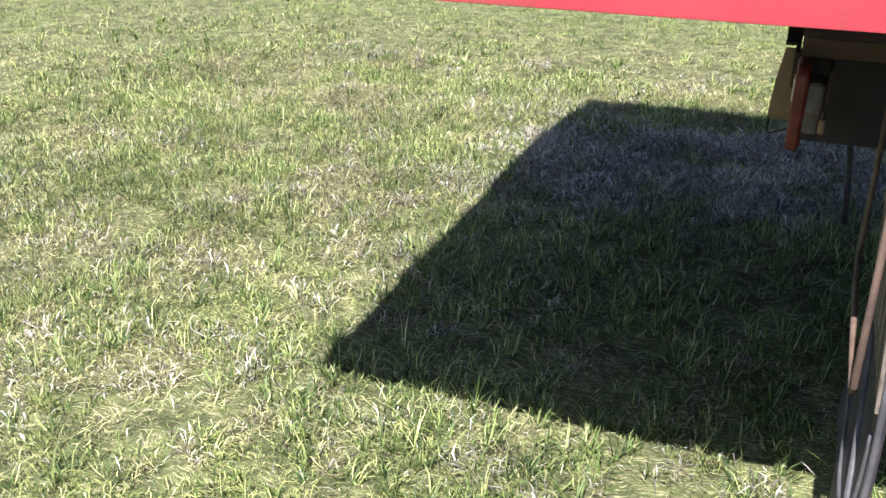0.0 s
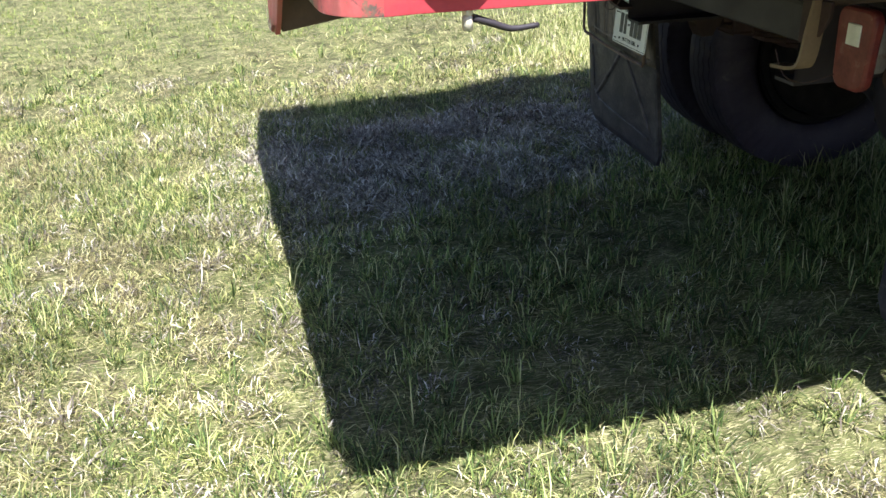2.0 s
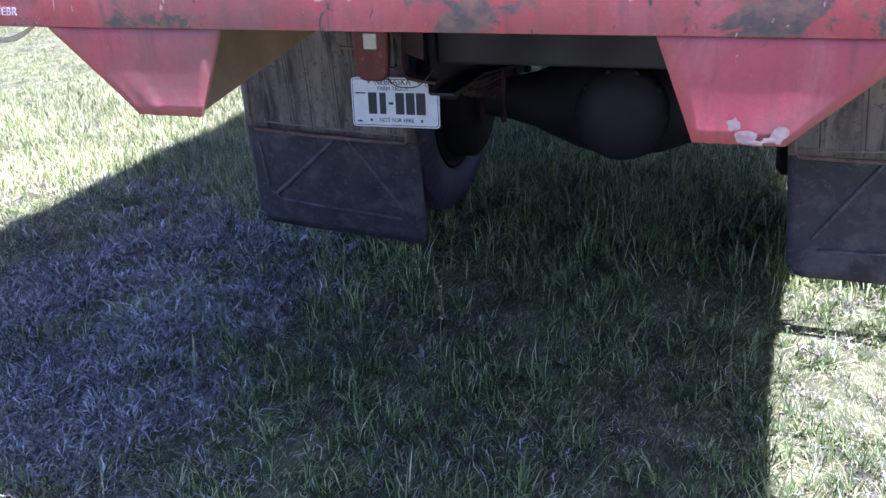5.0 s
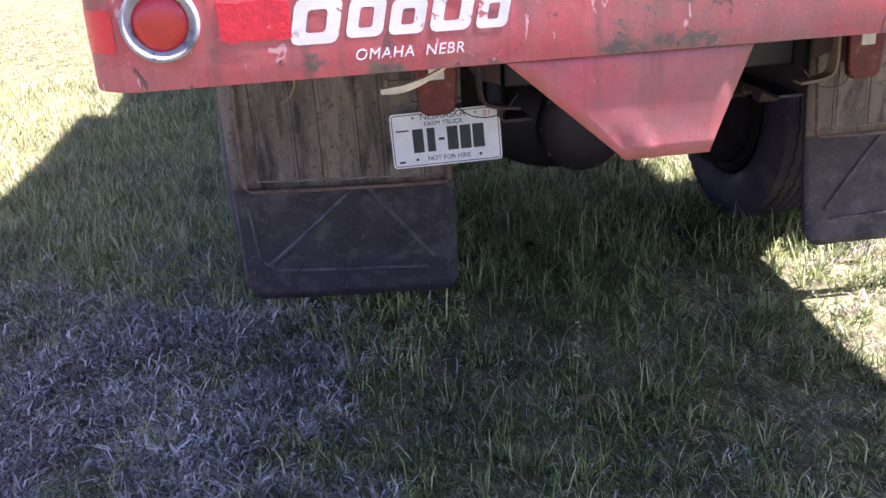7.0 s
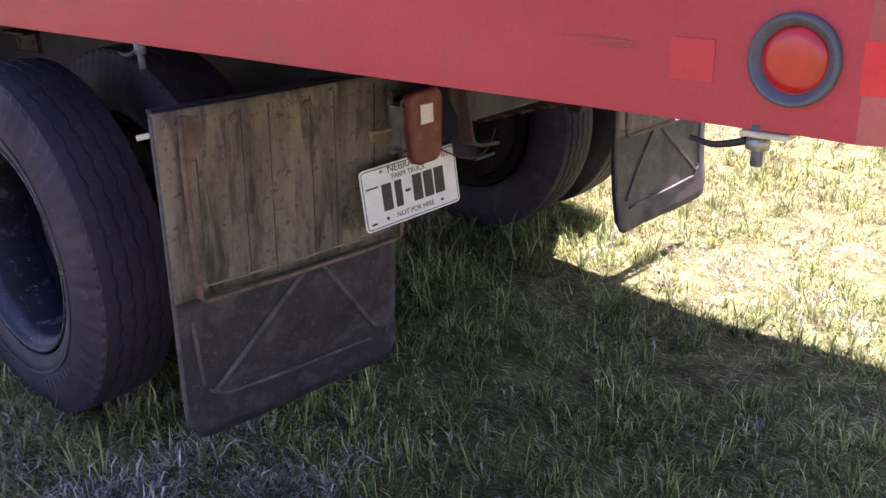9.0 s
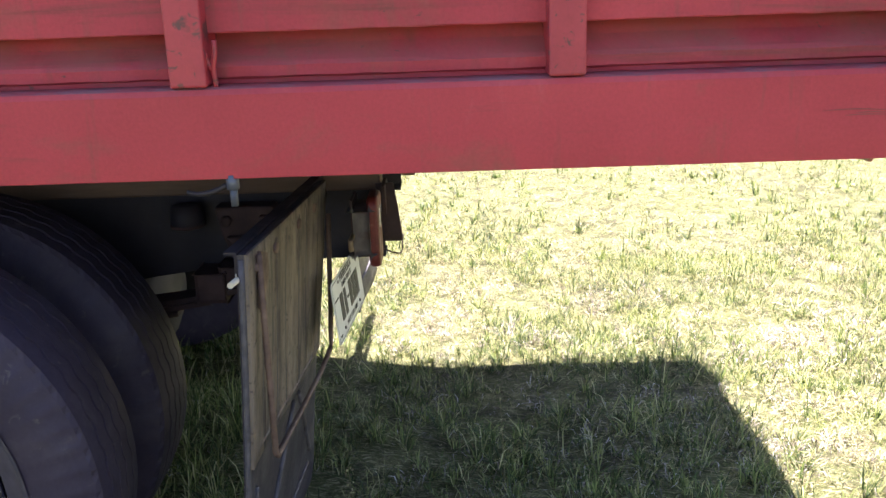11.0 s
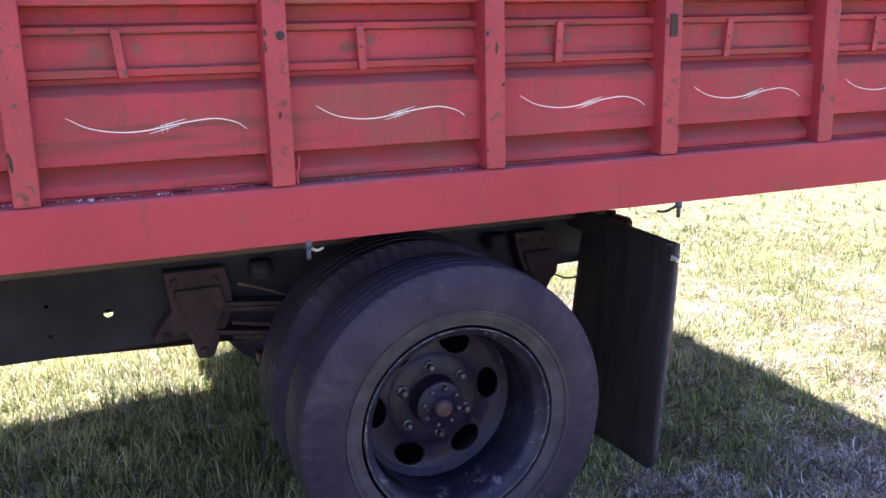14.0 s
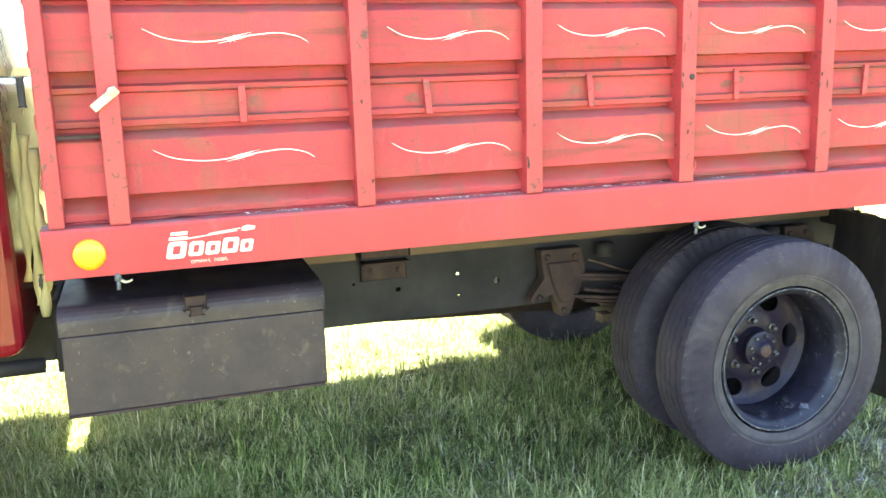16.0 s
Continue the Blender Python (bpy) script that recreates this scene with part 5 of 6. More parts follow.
def build_plate(truck):
    """The number plate, bent on its bracket: words and border as on it, the number as plain bars."""
    bl, br, tl = Vector((-0.727, 1.283, 0.648)), Vector((-0.4195, 1.252, 0.660)), Vector((-0.7345, 1.297, 0.799))
    ux = (br - bl).normalized()
    uy = (tl - bl)
    uy = (uy - ux * uy.dot(ux)).normalized()
    uz = ux.cross(uy)
    centre = bl + ux * 0.1525 + uy * 0.076
    m = Matrix.Translation(centre) @ Matrix((ux, uy, uz)).transposed().to_4x4()
    w, h, r = 0.1525, 0.076, 0.012

    def rounded(w, h, r):
        pts = []
        for cx, cy, a in ((w - r, h - r, 0), (-w + r, h - r, 90), (-w + r, -h + r, 180), (w - r, -h + r, 270)):
            pts += [(cx + r * math.cos(radians(a + 15 * k)), cy + r * math.sin(radians(a + 15 * k))) for k in range(7)]
        return pts

    bm = bmesh.new()
    add_prism(bm, rounded(w, h, r), "z", -0.001, 0.001)
    plate = part("number_plate", bm, PLATE_WHITE, truck, "white farm-truck number plate with dark lettering", m)
    bm = bmesh.new()
    for a, b in zip([rounded(w - 0.004, h - 0.004, r - 0.003)], [rounded(w - 0.0062, h - 0.0062, r - 0.005)]):
        va = [bm.verts.new((*p, 0.0016)) for p in a]
        vb = [bm.verts.new((*p, 0.0016)) for p in b]
        for i in range(len(va)):
            j = (i + 1) % len(va)
            bm.faces.new((va[i], va[j], vb[j], vb[i]))
    part("border", bm, INK, plate, "", m)
    # number as bars
    for cx, bw in ((-0.078, 0.030), (-0.042, 0.022), (0.018, 0.030), (0.054, 0.030), (0.090, 0.032)):
        bm = bmesh.new()
        add_box(bm, cx - bw / 2, cx + bw / 2, -0.036, 0.030, 0.001, 0.0022, 0.0004)
        part("number_bar", bm, INK, plate, "", m)
    bm = bmesh.new()
    add_box(bm, -0.021, -0.005, -0.006, 0.001, 0.001, 0.0022)
    part("number_bar", bm, INK, plate, "", m)
    up = 0.0016
    writing("state_name", "NEBRASKA", INK, plate, 0.026, m @ Matrix.Translation((-0.005, 0.062, up)), "dark state name")
    writing("class_line", "FARM TRUCK", INK, plate, 0.018, m @ Matrix.Translation((-0.004, 0.042, up)), "dark small capitals")
    writing("lower_line", "NOT FOR HIRE", INK, plate, 0.018, m @ Matrix.Translation((0.004, -0.055, up)), "dark small capitals")
    writing("sticker_number", "01", INK_RED, plate, 0.024, m @ Matrix.Translation((0.118, 0.056, up)), "red year sticker")
    for x, y in ((-0.085, -0.055), (0.092, -0.055), (-0.088, 0.062), (0.086, 0.062)):
        bm = bmesh.new()
        add_knob(bm, (x, y, 0.001), 0.004, 0.003, "z", 1, 10)
        part("bolt", bm, INK if y < 0 else STEEL, plate, "", m)
    bm = bmesh.new()
    add_box(bm, -0.138, -0.102, 0.026, 0.030, 0.001, 0.0018)
    part("tiny_print", bm, INK, plate, "", m)
    bm = bmesh.new()
    add_box(bm, -0.135, -0.118, -0.062, -0.057, 0.001, 0.0018)
    part("tiny_print", bm, INK, plate, "", m)


def logo_shapes(w, h):
    """The maker's mark as plain white shapes: slanted rounded links and speed lines. Each is (outer, inner or None) in (u, v)."""
    sl = 0.22

    def link(u0, u1, v0, v1, wall):
        rings = []
        for k in (0.0, 1.0):
            a0, a1, b0, b1 = u0 + wall * k, u1 - wall * k, v0 + wall * 0.8 * k, v1 - wall * 0.8 * k
            c = min(a1 - a0, b1 - b0) * 0.17
            pts = [(a0 + c, b0), (a1 - c, b0), (a1 - c * 0.3, b0 + c * 0.3), (a1, b0 + c), (a1, b1 - c), (a1 - c * 0.3, b1 - c * 0.3), (a1 - c, b1), (a0 + c, b1), (a0 + c * 0.3, b1 - c * 0.3), (a0, b1 - c), (a0, b0 + c), (a0 + c * 0.3, b0 + c * 0.3)]
            rings.append([(u + v * sl, v) for u, v in pts])
        return rings

    out = [link(0.0, 0.205 * w, -0.05 * h, 0.60 * h, 0.060 * w), link(0.235 * w, 0.395 * w, 0.0, 0.56 * h, 0.050 * w), link(0.420 * w, 0.575 * w, 0.0, 0.50 * h, 0.050 * w),
           link(0.600 * w, 0.780 * w, 0.0, 0.60 * h, 0.055 * w), link(0.805 * w, 0.945 * w, 0.0, 0.48 * h, 0.046 * w)]
    bar = lambda u0, u1, v0, v1: [(u0 + v0 * sl, v0), (u1 + v0 * sl, v0), (u1 + v1 * sl, v1), (u0 + v1 * sl, v1)]
    out += [(bar(0.0, 0.20 * w, 0.66 * h, 0.78 * h), None), (bar(0.01 * w, 0.19 * w, 0.84 * h, 0.97 * h), None)]
    out += [([(0.22 * w, 0.66 * h), (0.80 * w, 0.84 * h), (0.80 * w, 0.87 * h), (0.22 * w, 0.70 * h)], None), ([(0.48 * w, 0.80 * h), (0.84 * w, 0.92 * h), (0.84 * w, 0.95 * h), (0.48 * w, 0.83 * h)], None)]
    out += [([(0.84 * w, 0.84 * h), (0.90 * w, 0.82 * h), (0.99 * w, 0.86 * h), (1.0 * w, 0.98 * h), (0.92 * w, 1.04 * h), (0.86 * w, 0.99 * h)], None)]
    return out


def painted(outer, inner, put):
    """A thin patch of paint, with a hole where inner is given; put turns (u, v, lift) into a place."""
    bm = bmesh.new()
    a = [bm.verts.new(put(u, v, 0.0012)) for u, v in outer]
    if inner is None:
        bm.faces.new(a)
        return bm
    b = [bm.verts.new(put(u, v, 0.0012)) for u, v in inner]
    for i in range(len(a)):
        j = (i + 1) % len(a)
        bm.faces.new((a[i], a[j], b[j], b[i]))
    return bm


def build_marks(truck):
    # rear maker's mark, upper part partly worn away
    for outer, inner in logo_shapes(0.288, 0.085):
        part("painted_block", painted(outer, inner, lambda u, v, q: (-0.955 + u, -q, 1.195 + v)), WHITE_PAINT, truck, "worn white painted block of a maker's mark")
    m = Matrix.Translation((-0.808, -0.0012, 1.173)) @ Matrix.Rotation(math.pi / 2, 4, "X")
    writing("painted_words", "OMAHA  NEBR", WHITE_PAINT, truck, 0.0195, m, "small worn white capitals", 1.10, 0.2)
    # side maker's mark at the front of the left rail
    for outer, inner in logo_shapes(0.272, 0.080):
        part("painted_block", painted(outer, inner, lambda u, v, q: (-HALF - q, 4.417 - u, 1.186 + v)), SIDE_PAINT, truck, "white painted block of a maker's mark")
    m = Matrix.Translation((-HALF - 0.0012, 4.29, 1.168)) @ Matrix.Rotation(-math.pi / 2, 4, "Z") @ Matrix.Rotation(math.pi / 2, 4, "X")
    writing("painted_words", "OMAHA  NEBR.", WHITE_PAINT, truck, 0.015, m, "tiny white capitals", 1.1, 0.15)
    # amber lamp at the front of the left rail
    bm = bmesh.new()
    add_lathe(bm, [(-0.002, 0.047), (0.004, 0.047), (0.012, 0.042), (0.016, 0.028), (0.017, 0.0003)], (-HALF, 4.632, 1.217), 36, "x", -1)
    part("amber_lamp", bm, LENS_AMBER, truck, "round amber side lamp")
    for s in (-1, 1):
        ring_round("red rear lens", s * 1.106 if s < 0 else 1.085, 1.229 if s < 0 else 1.224, "rear", s, truck, RING, LENS_RED if s < 0 else LENS_DARK, s > 0)
        ring_round("red side lens", 0.133 if s < 0 else 0.150, 1.223 if s < 0 else 1.216, "side", s, truck, RING_DARK if s < 0 else RING, LENS_RED if s < 0 else LENS_DARK, s > 0)
    for sy0, sy1, sz, lift in ((0.411, 0.305, 1.229, 0.002), (0.374, 0.306, 1.221, 0.001), (0.356, 0.306, 1.2245, 0.001), (2.62, 2.50, 1.205, 0.002)):
        bm = bmesh.new()
        stroke(bm, [(sy0 + (sy1 - sy0) * t / 6, sz + lift * math.sin(t * 0.6)) for t in range(7)], 0.0008, -HALF, -1)
        part("scratch", bm, CLIP_GRIME, truck, "dark scratch in the rail paint")
    tape("torn red reflective tape", "rear", -1.038, -0.952, 1.198, 1.249, -1, truck, True, 2)
    tape("torn red reflective tape", "rear", 0.932, 1.020, 1.196, 1.249, 1, truck, True, 4)
    tape("red reflective tape on the side rail", "side", 0.217, 0.268, 1.193, 1.237, -1, truck, False)
    # tape bent round both rear corners
    for s in (-1, 1):
        bm = bmesh.new()
        r, off = 0.070, 0.0009
        lo, hi = (2, 66) if s < 0 else (12, 72)
        rows = []
        for k in range(13):
            a = radians(lo + (hi - lo) * k / 12)
            px = s * (HALF + 0.004 - r + (r + off) * math.cos(a))
            py = r - (r + off) * math.sin(a)
            rows.append((bm.verts.new((px, py, 1.196)), bm.verts.new((px, py, 1.247))))
        for a, b in zip(rows, rows[1:]):
            f = bm.faces.new((a[0], b[0], b[1], a[1]))
            f.smooth = True
        part("reflective_tape", bm, TAPE if s < 0 else TAPE_TORN, truck, "red reflective tape bent round the corner")


def build_scraps(truck):
    """A pale strip and a loose end of twine that hang below the rear sill."""
    bm = bmesh.new()
    path = curve([(-0.845, 0.045, 1.116), (-0.815, 0.05, 1.117), (-0.785, 0.05, 1.126), (-0.755, 0.05, 1.142)], 5)
    rows = []
    for i, p in enumerate(path):
        w = 0.002 + 0.003 * math.sin(math.pi * min(1, 0.15 + i / len(path)))
        rows.append([bm.verts.new(p + Vector((0, -0.004, -w))), bm.verts.new(p + Vector((0, -0.006, w))), bm.verts.new(p + Vector((0, 0.004, w))), bm.verts.new(p + Vector((0, 0.003, -w)))])
    for one, two in zip(rows, rows[1:]):
        for k in range(4):
            bm.faces.new((one[k], two[k], two[(k + 1) % 4], one[(k + 1) % 4]))
    bm.faces.new(rows[0])
    bm.faces.new(rows[-1][::-1])
    part("hanging_strip", bm, PALE_METAL, truck, "pale bent strip under the rear sill")
    bm = bmesh.new()
    add_tube(bm, curve([(-0.955, 0.03, 1.15), (-0.958, 0.045, 1.130), (-0.966, 0.05, 1.116), (-0.978, 0.05, 1.110)], 5), 0.0014, 6, 0.6)
    part("twine", bm, TAN_SILL, truck, "loose end of frayed twine")


def build_hooks(truck):
    """Tarpaulin hooks under the rails: a short shank, nut and bent finger."""
    for s in (-1, 1):
        for i, y in enumerate((0.166, 1.379, 2.548, 4.56)):
            bm = bmesh.new()
            x = s * (HALF - 0.010)
            long = (0.040 if i == 0 else 0.048) if s < 0 or i > 0 else 0.024
            add_tube(bm, [(x, y, RAIL_LOW + 0.006), (x, y, RAIL_LOW - 0.4 * long)], 0.011 if s < 0 else 0.006, 8)
            add_tube(bm, [(x, y, RAIL_LOW - 0.3 * long), (x, y, RAIL_LOW - long)], 0.0065, 8)
            hook = part("rope_hook", bm, RING_DARK if s < 0 else PALE_METAL, truck, "small bent rope hook under the rail")
            if i == 0 and s < 0:
                bm = bmesh.new()
                add_box(bm, x - 0.014, x + 0.010, y - 0.036, y + 0.016, RAIL_LOW - 0.007, RAIL_LOW - 0.001, 0.001)
                part("washer_strip", bm, PALE_METAL, hook, "pale bent washer strip")
                bm = bmesh.new()
                add_lathe(bm, [(-0.010, 0.0003), (-0.010, 0.0125), (-0.022, 0.0125), (-0.022, 0.0003)], (x, y, RAIL_LOW), 6, "z", 1)
                part("nut", bm, STEEL, hook)
                bm = bmesh.new()
                add_tube(bm, curve([(x, y + 0.012, RAIL_LOW - 0.014), (x, y + 0.030, RAIL_LOW - 0.020), (x, y + 0.052, RAIL_LOW - 0.024), (x, y + 0.078, RAIL_LOW - 0.020)], 4), 0.0045, 8, 0.7)
                part("finger", bm, FRAME_BLACK, hook)
                continue
            bm = bmesh.new()
            if i == 0:
                add_tube(bm, curve([(x, y + 0.006, RAIL_LOW - 0.010), (x, y + 0.030, RAIL_LOW - 0.018), (x, y + 0.055, RAIL_LOW - 0.026), (x, y + 0.088, RAIL_LOW - 0.024)], 4), 0.005, 8, 0.7)
            elif i == 1:
                add_tube(bm, curve([(x, y + 0.01, RAIL_LOW - 0.012), (x, y + 0.034, RAIL_LOW - 0.022), (x, y + 0.058, RAIL_LOW - 0.026), (x, y + 0.078, RAIL_LOW - 0.022)], 4), 0.005, 8, 0.7)
            else:
                add_tube(bm, curve([(x, y - 0.004, RAIL_LOW - 0.016), (x, y - 0.022, RAIL_LOW - 0.026), (x, y - 0.040, RAIL_LOW - 0.020)], 4), 0.005, 8, 0.7)
            part("finger", bm, PALE_METAL if i >= 2 else FRAME_BLACK, hook)


def build_chassis(truck):
    for s in (-1, 1):
        # ladder frame rail with round holes right through it
        bm = bmesh.new()
        x0, x1 = s * 0.42, s * 0.44
        holes = [(3.04, 0.807, 0.016), (3.222, 0.853, 0.008), (3.220, 0.754, 0.008), (3.488, 0.814, 0.013), (3.678, 0.852, 0.008)]
        web(bm, 1.19, 7.9, 0.0, s, holes)
        part("frame_rail", bm, FRAME_BLACK, truck, "dusty black chassis rail with drilled holes")
        # spring hangers
        front = [(2.865, 0.938), (2.672, 0.938), (2.655, 0.880), (2.650, 0.803), (2.672, 0.745), (2.700, 0.700), (2.722, 0.640), (2.742, 0.628), (2.778, 0.636), (2.790, 0.690), (2.812, 0.735),
                 (2.850, 0.716), (2.905, 0.700), (2.914, 0.724), (2.880, 0.770), (2.848, 0.810), (2.858, 0.870)]
        rear = [(1.602, 0.938), (1.459, 0.938), (1.428, 0.890), (1.420, 0.836), (1.418, 0.775), (1.430, 0.752), (1.442, 0.748), (1.455, 0.722), (1.469, 0.698), (1.510, 0.700), (1.520, 0.722), (1.537, 0.732),
                (1.552, 0.778), (1.572, 0.820), (1.590, 0.870)]
        for outline, bolts, rib in ((front, ((2.835, 0.905), (2.705, 0.900), (2.757, 0.662), (2.872, 0.728)), [(2.840, 0.880), (2.690, 0.880), (2.676, 0.815), (2.725, 0.700), (2.775, 0.700), (2.815, 0.790)]),
                                    (rear, ((1.572, 0.905), (1.480, 0.905), (1.490, 0.722)), [(1.575, 0.868), (1.455, 0.868), (1.440, 0.800), (1.475, 0.742), (1.520, 0.748), (1.555, 0.812)])):
            bm = bmesh.new()
            add_prism(bm, outline, "x", s * 0.445, s * 0.510, 0.006)
            hanger = part("spring_hanger", bm, RUST, truck, "rusty cast spring hanger")
            bm = bmesh.new()
            add_prism(bm, rib, "x", s * 0.508, s * 0.532, 0.008)
            part("rib", bm, RUST, hanger)
            for by, bz in bolts:
                bm = bmesh.new()
                add_knob(bm, (s * 0.509, by, bz), 0.014, 0.018, "x", s, 6)
                part("bolt", bm, RUST, hanger)
        # round rubber stops under the bed, and the thin line beside them
        for cy in (2.551, 1.672):
            bm = bmesh.new()
            add_lathe(bm, [(0.0, 0.0003), (0.0, 0.030), (0.006, 0.040), (0.030, 0.042), (0.060, 0.036), (0.060, 0.0003)], (s * 0.50, cy, 0.885), 24, "z")
            stop = part("bump_stop", bm, FRAME_BLACK, truck, "round dusty rubber bump stop")
            bm = bmesh.new()
            add_lathe(bm, [(0.000, 0.036), (0.002, 0.0425), (0.006, 0.0435), (0.010, 0.0425)], (s * 0.50, cy, 0.888), 24, "z")
            part("rim", bm, RUST, stop)
        # short helper spring over the main one
        for k in range(2):
            bm = bmesh.new()
            pts = [(2.72 - 0.29 * j / 6, 0.822 - k * 0.017 - 0.030 * (j / 6) ** 1.4) for j in range(7)]
            add_prism(bm, pts + [(a, b - 0.014) for a, b in pts[::-1]], "x", s * 0.457, s * 0.528)
            part("helper_leaf", bm, RUST, truck, "rusty leaf of the helper spring")
        bm = bmesh.new()
        add_tube(bm, curve([(s * 0.50, 2.63, 0.874), (s * 0.50, 2.56, 0.850), (s * 0.50, 2.45, 0.808), (s * 0.50, 2.36, 0.800)], 5), 0.005, 8)
        part("brake_line", bm, ROD_RUST, truck)
        bm = bmesh.new()
        add_tube(bm, curve([(s * 0.52, 2.66, 0.748), (s * 0.52, 2.56, 0.728), (s * 0.52, 2.44, 0.716)], 5), 0.009, 8)
        part("brace_rod", bm, RUST, truck, "rusty brace rod")
        bm = bmesh.new()
        add_box(bm, s * 0.49, s * 0.545, 2.535, 2.585, 0.590, 0.628, 0.005)
        add_knob(bm, (s * 0.545, 2.560, 0.610), 0.010, 0.008, "x", s, 6)
        part("spring_pad", bm, ROD_RUST, truck, "worn pad under the spring")
        if s < 0:
            # hanger bar of the tool box, with two holes near its foot
            bm = bmesh.new()
            for y0, y1, z0, z1 in ((3.905, 3.916, 0.615, 0.985), (3.932, 3.946, 0.615, 0.985), (3.916, 3.932, 0.703, 0.985), (3.916, 3.932, 0.675, 0.681), (3.916, 3.932, 0.615, 0.655)):
                add_box(bm, -0.462, -0.456, y0, y1, z0, z1)
            add_box(bm, -0.462, -0.456, 3.882, 3.905, 0.615, 0.704)
            part("box_hanger", bm, FRAME_BLACK, truck, "black drilled hanger bar beside the tool box")
        # leaf spring pack
        for k in range(6):
            half_len = 0.60 - 0.085 * k
            pts = []
            for j in range(15):
                u = -1 + j / 7
                pts.append((2.145 + u * half_len, 0.735 - k * 0.016 - 0.055 * (1 - (u * half_len / 0.6) ** 2)))
            bm = bmesh.new()
            add_prism(bm, pts + [(a, b - 0.013) for a, b in pts[::-1]], "x", s * 0.455, s * 0.53)
            part("spring_leaf", bm, RUST, truck, "rusty leaf of the rear spring")
        bm = bmesh.new()
        add_box(bm, s * 0.448, s * 0.535, 1.585, 1.66, 0.700, 0.775, 0.006)
        add_box(bm, s * 0.455, s * 0.528, 1.545, 1.60, 0.735, 0.790, 0.005)
        part("spring_shackle", bm, RUST, truck, "dark spring shackle behind the hanger")
        bm = bmesh.new()
        add_tube(bm, curve([(s * 0.50, 1.44, 0.765), (s * 0.56, 1.41, 0.755), (s * 0.62, 1.39, 0.775)], 6), 0.0035, 6)
        part("cable", bm, FRAME_BLACK, truck)
        for dy in (-0.09, 0.09):
            bm = bmesh.new()
            add_tube(bm, [(s * 0.45, 2.145 + dy, 0.48), (s * 0.45, 2.145 + dy, 0.76), (s * 0.535, 2.145 + dy, 0.76), (s * 0.535, 2.145 + dy, 0.48)], 0.011, 8)
            part("u_bolt", bm, RUST, truck)
        bm = bmesh.new()
        add_box(bm, s * 0.448, s * 0.538, 2.44, 2.475, 0.60, 0.735, 0.004)
        part("spring_clip", bm, FRAME_BLACK, truck)
        # plate at the rear end of the rail and a J-shaped tow bracket
        bm = bmesh.new()
        add_prism(bm, [(s * 0.44, 0.985), (s * 0.535, 0.985), (s * 0.535, 0.95), (s * 0.50, 0.90), (s * 0.44, 0.88)], "y", 1.176, 1.186, 0.002)
        part("end_bracket", bm, RUST, truck, "rusty plate at the end of the chassis rail")
        bm = bmesh.new()
        path = curve([(s * 0.50, 1.18, 0.985), (s * 0.50, 1.17, 0.92), (s * 0.495, 1.165, 0.855), (s * 0.47, 1.165, 0.832), (s * 0.395, 1.165, 0.822)], 5)
        rows = []
        for i, p in enumerate(path):
            d = (path[min(i + 1, len(path) - 1)] - path[max(i - 1, 0)]).normalized()
            nrm = Vector((-d.z, 0, d.x)) * 0.004
            rows.append([bm.verts.new(p + nrm * k + Vector((0, w, 0))) for k, w in ((1, -0.022), (1, 0.022), (-1, 0.022), (-1, -0.022))])
        for one, two in zip(rows, rows[1:]):
            for k in range(4):
                bm.faces.new((one[k], two[k], two[(k + 1) % 4], one[(k + 1) % 4]))
        bm.faces.new(rows[0])
        bm.faces.new(rows[-1][::-1])
        part("tow_bracket", bm, RUST if s < 0 else TAN_SILL, truck, "dusty J-shaped bracket")
        bm = bmesh.new()
        add_tube(bm, curve([(s * 0.40, 1.15, 0.86), (s * 0.45, 1.145, 0.812), (s * 0.52, 1.15, 0.81), (s * 0.57, 1.19, 0.84)], 6), 0.0018, 6)
        part("wire", bm, RUST, truck, "thin dusty lamp wire")
        bm = bmesh.new()
        add_box(bm, s * 0.436, s * 0.500, 3.455, 3.648, 0.942, 0.949, 0.002)
        add_box(bm, s * 0.436, s * 0.450, 3.455, 3.648, 0.866, 0.949, 0.004)
        add_knob(bm, (s * 0.450, 3.49, 0.905), 0.012, 0.008, "x", s, 6)
        add_knob(bm, (s * 0.450, 3.61, 0.905), 0.012, 0.008, "x", s, 6)
        part("bed_clamp", bm, RUST, truck, "rusty clamp plate on the chassis rail")
    bm = bmesh.new()
    add_box(bm, -0.42, 0.42, 1.24, 1.30, 0.86, 0.96, 0.006)
    part("rear_cross_member", bm, FRAME_BLACK, truck)
    # axle with its differential
    bm = bmesh.new()
    add_lathe(bm, [(-0.93, 0.060), (-0.56, 0.070), (-0.44, 0.082), (-0.34, 0.106), (-0.25, 0.142), (-0.16, 0.178), (-0.08, 0.196), (0.0, 0.202), (0.08, 0.196), (0.16, 0.178), (0.25, 0.142), (0.34, 0.106), (0.44, 0.082), (0.56, 0.070), (0.93, 0.060)],
              (0, 2.128, 0.560), 28, "x")
    axle = part("rear_axle", bm, FRAME_BLACK, truck, "black rear axle with its differential housing")
    bm = bmesh.new()
    add_lathe(bm, [(0.0, 0.15), (-0.02, 0.170), (-0.105, 0.170), (-0.125, 0.150), (-0.150, 0.09), (-0.158, 0.0003)], (0.02, 2.035, 0.560), 24, "y")
    for k in range(10):
        t = 2 * math.pi * k / 10
        add_knob(bm, (0.02 + 0.158 * math.cos(t), 1.930, 0.560 + 0.158 * math.sin(t)), 0.010, 0.014, "y", -1, 6)
    part("differential_cover", bm, FRAME_BLACK, axle)
    bm = bmesh.new()
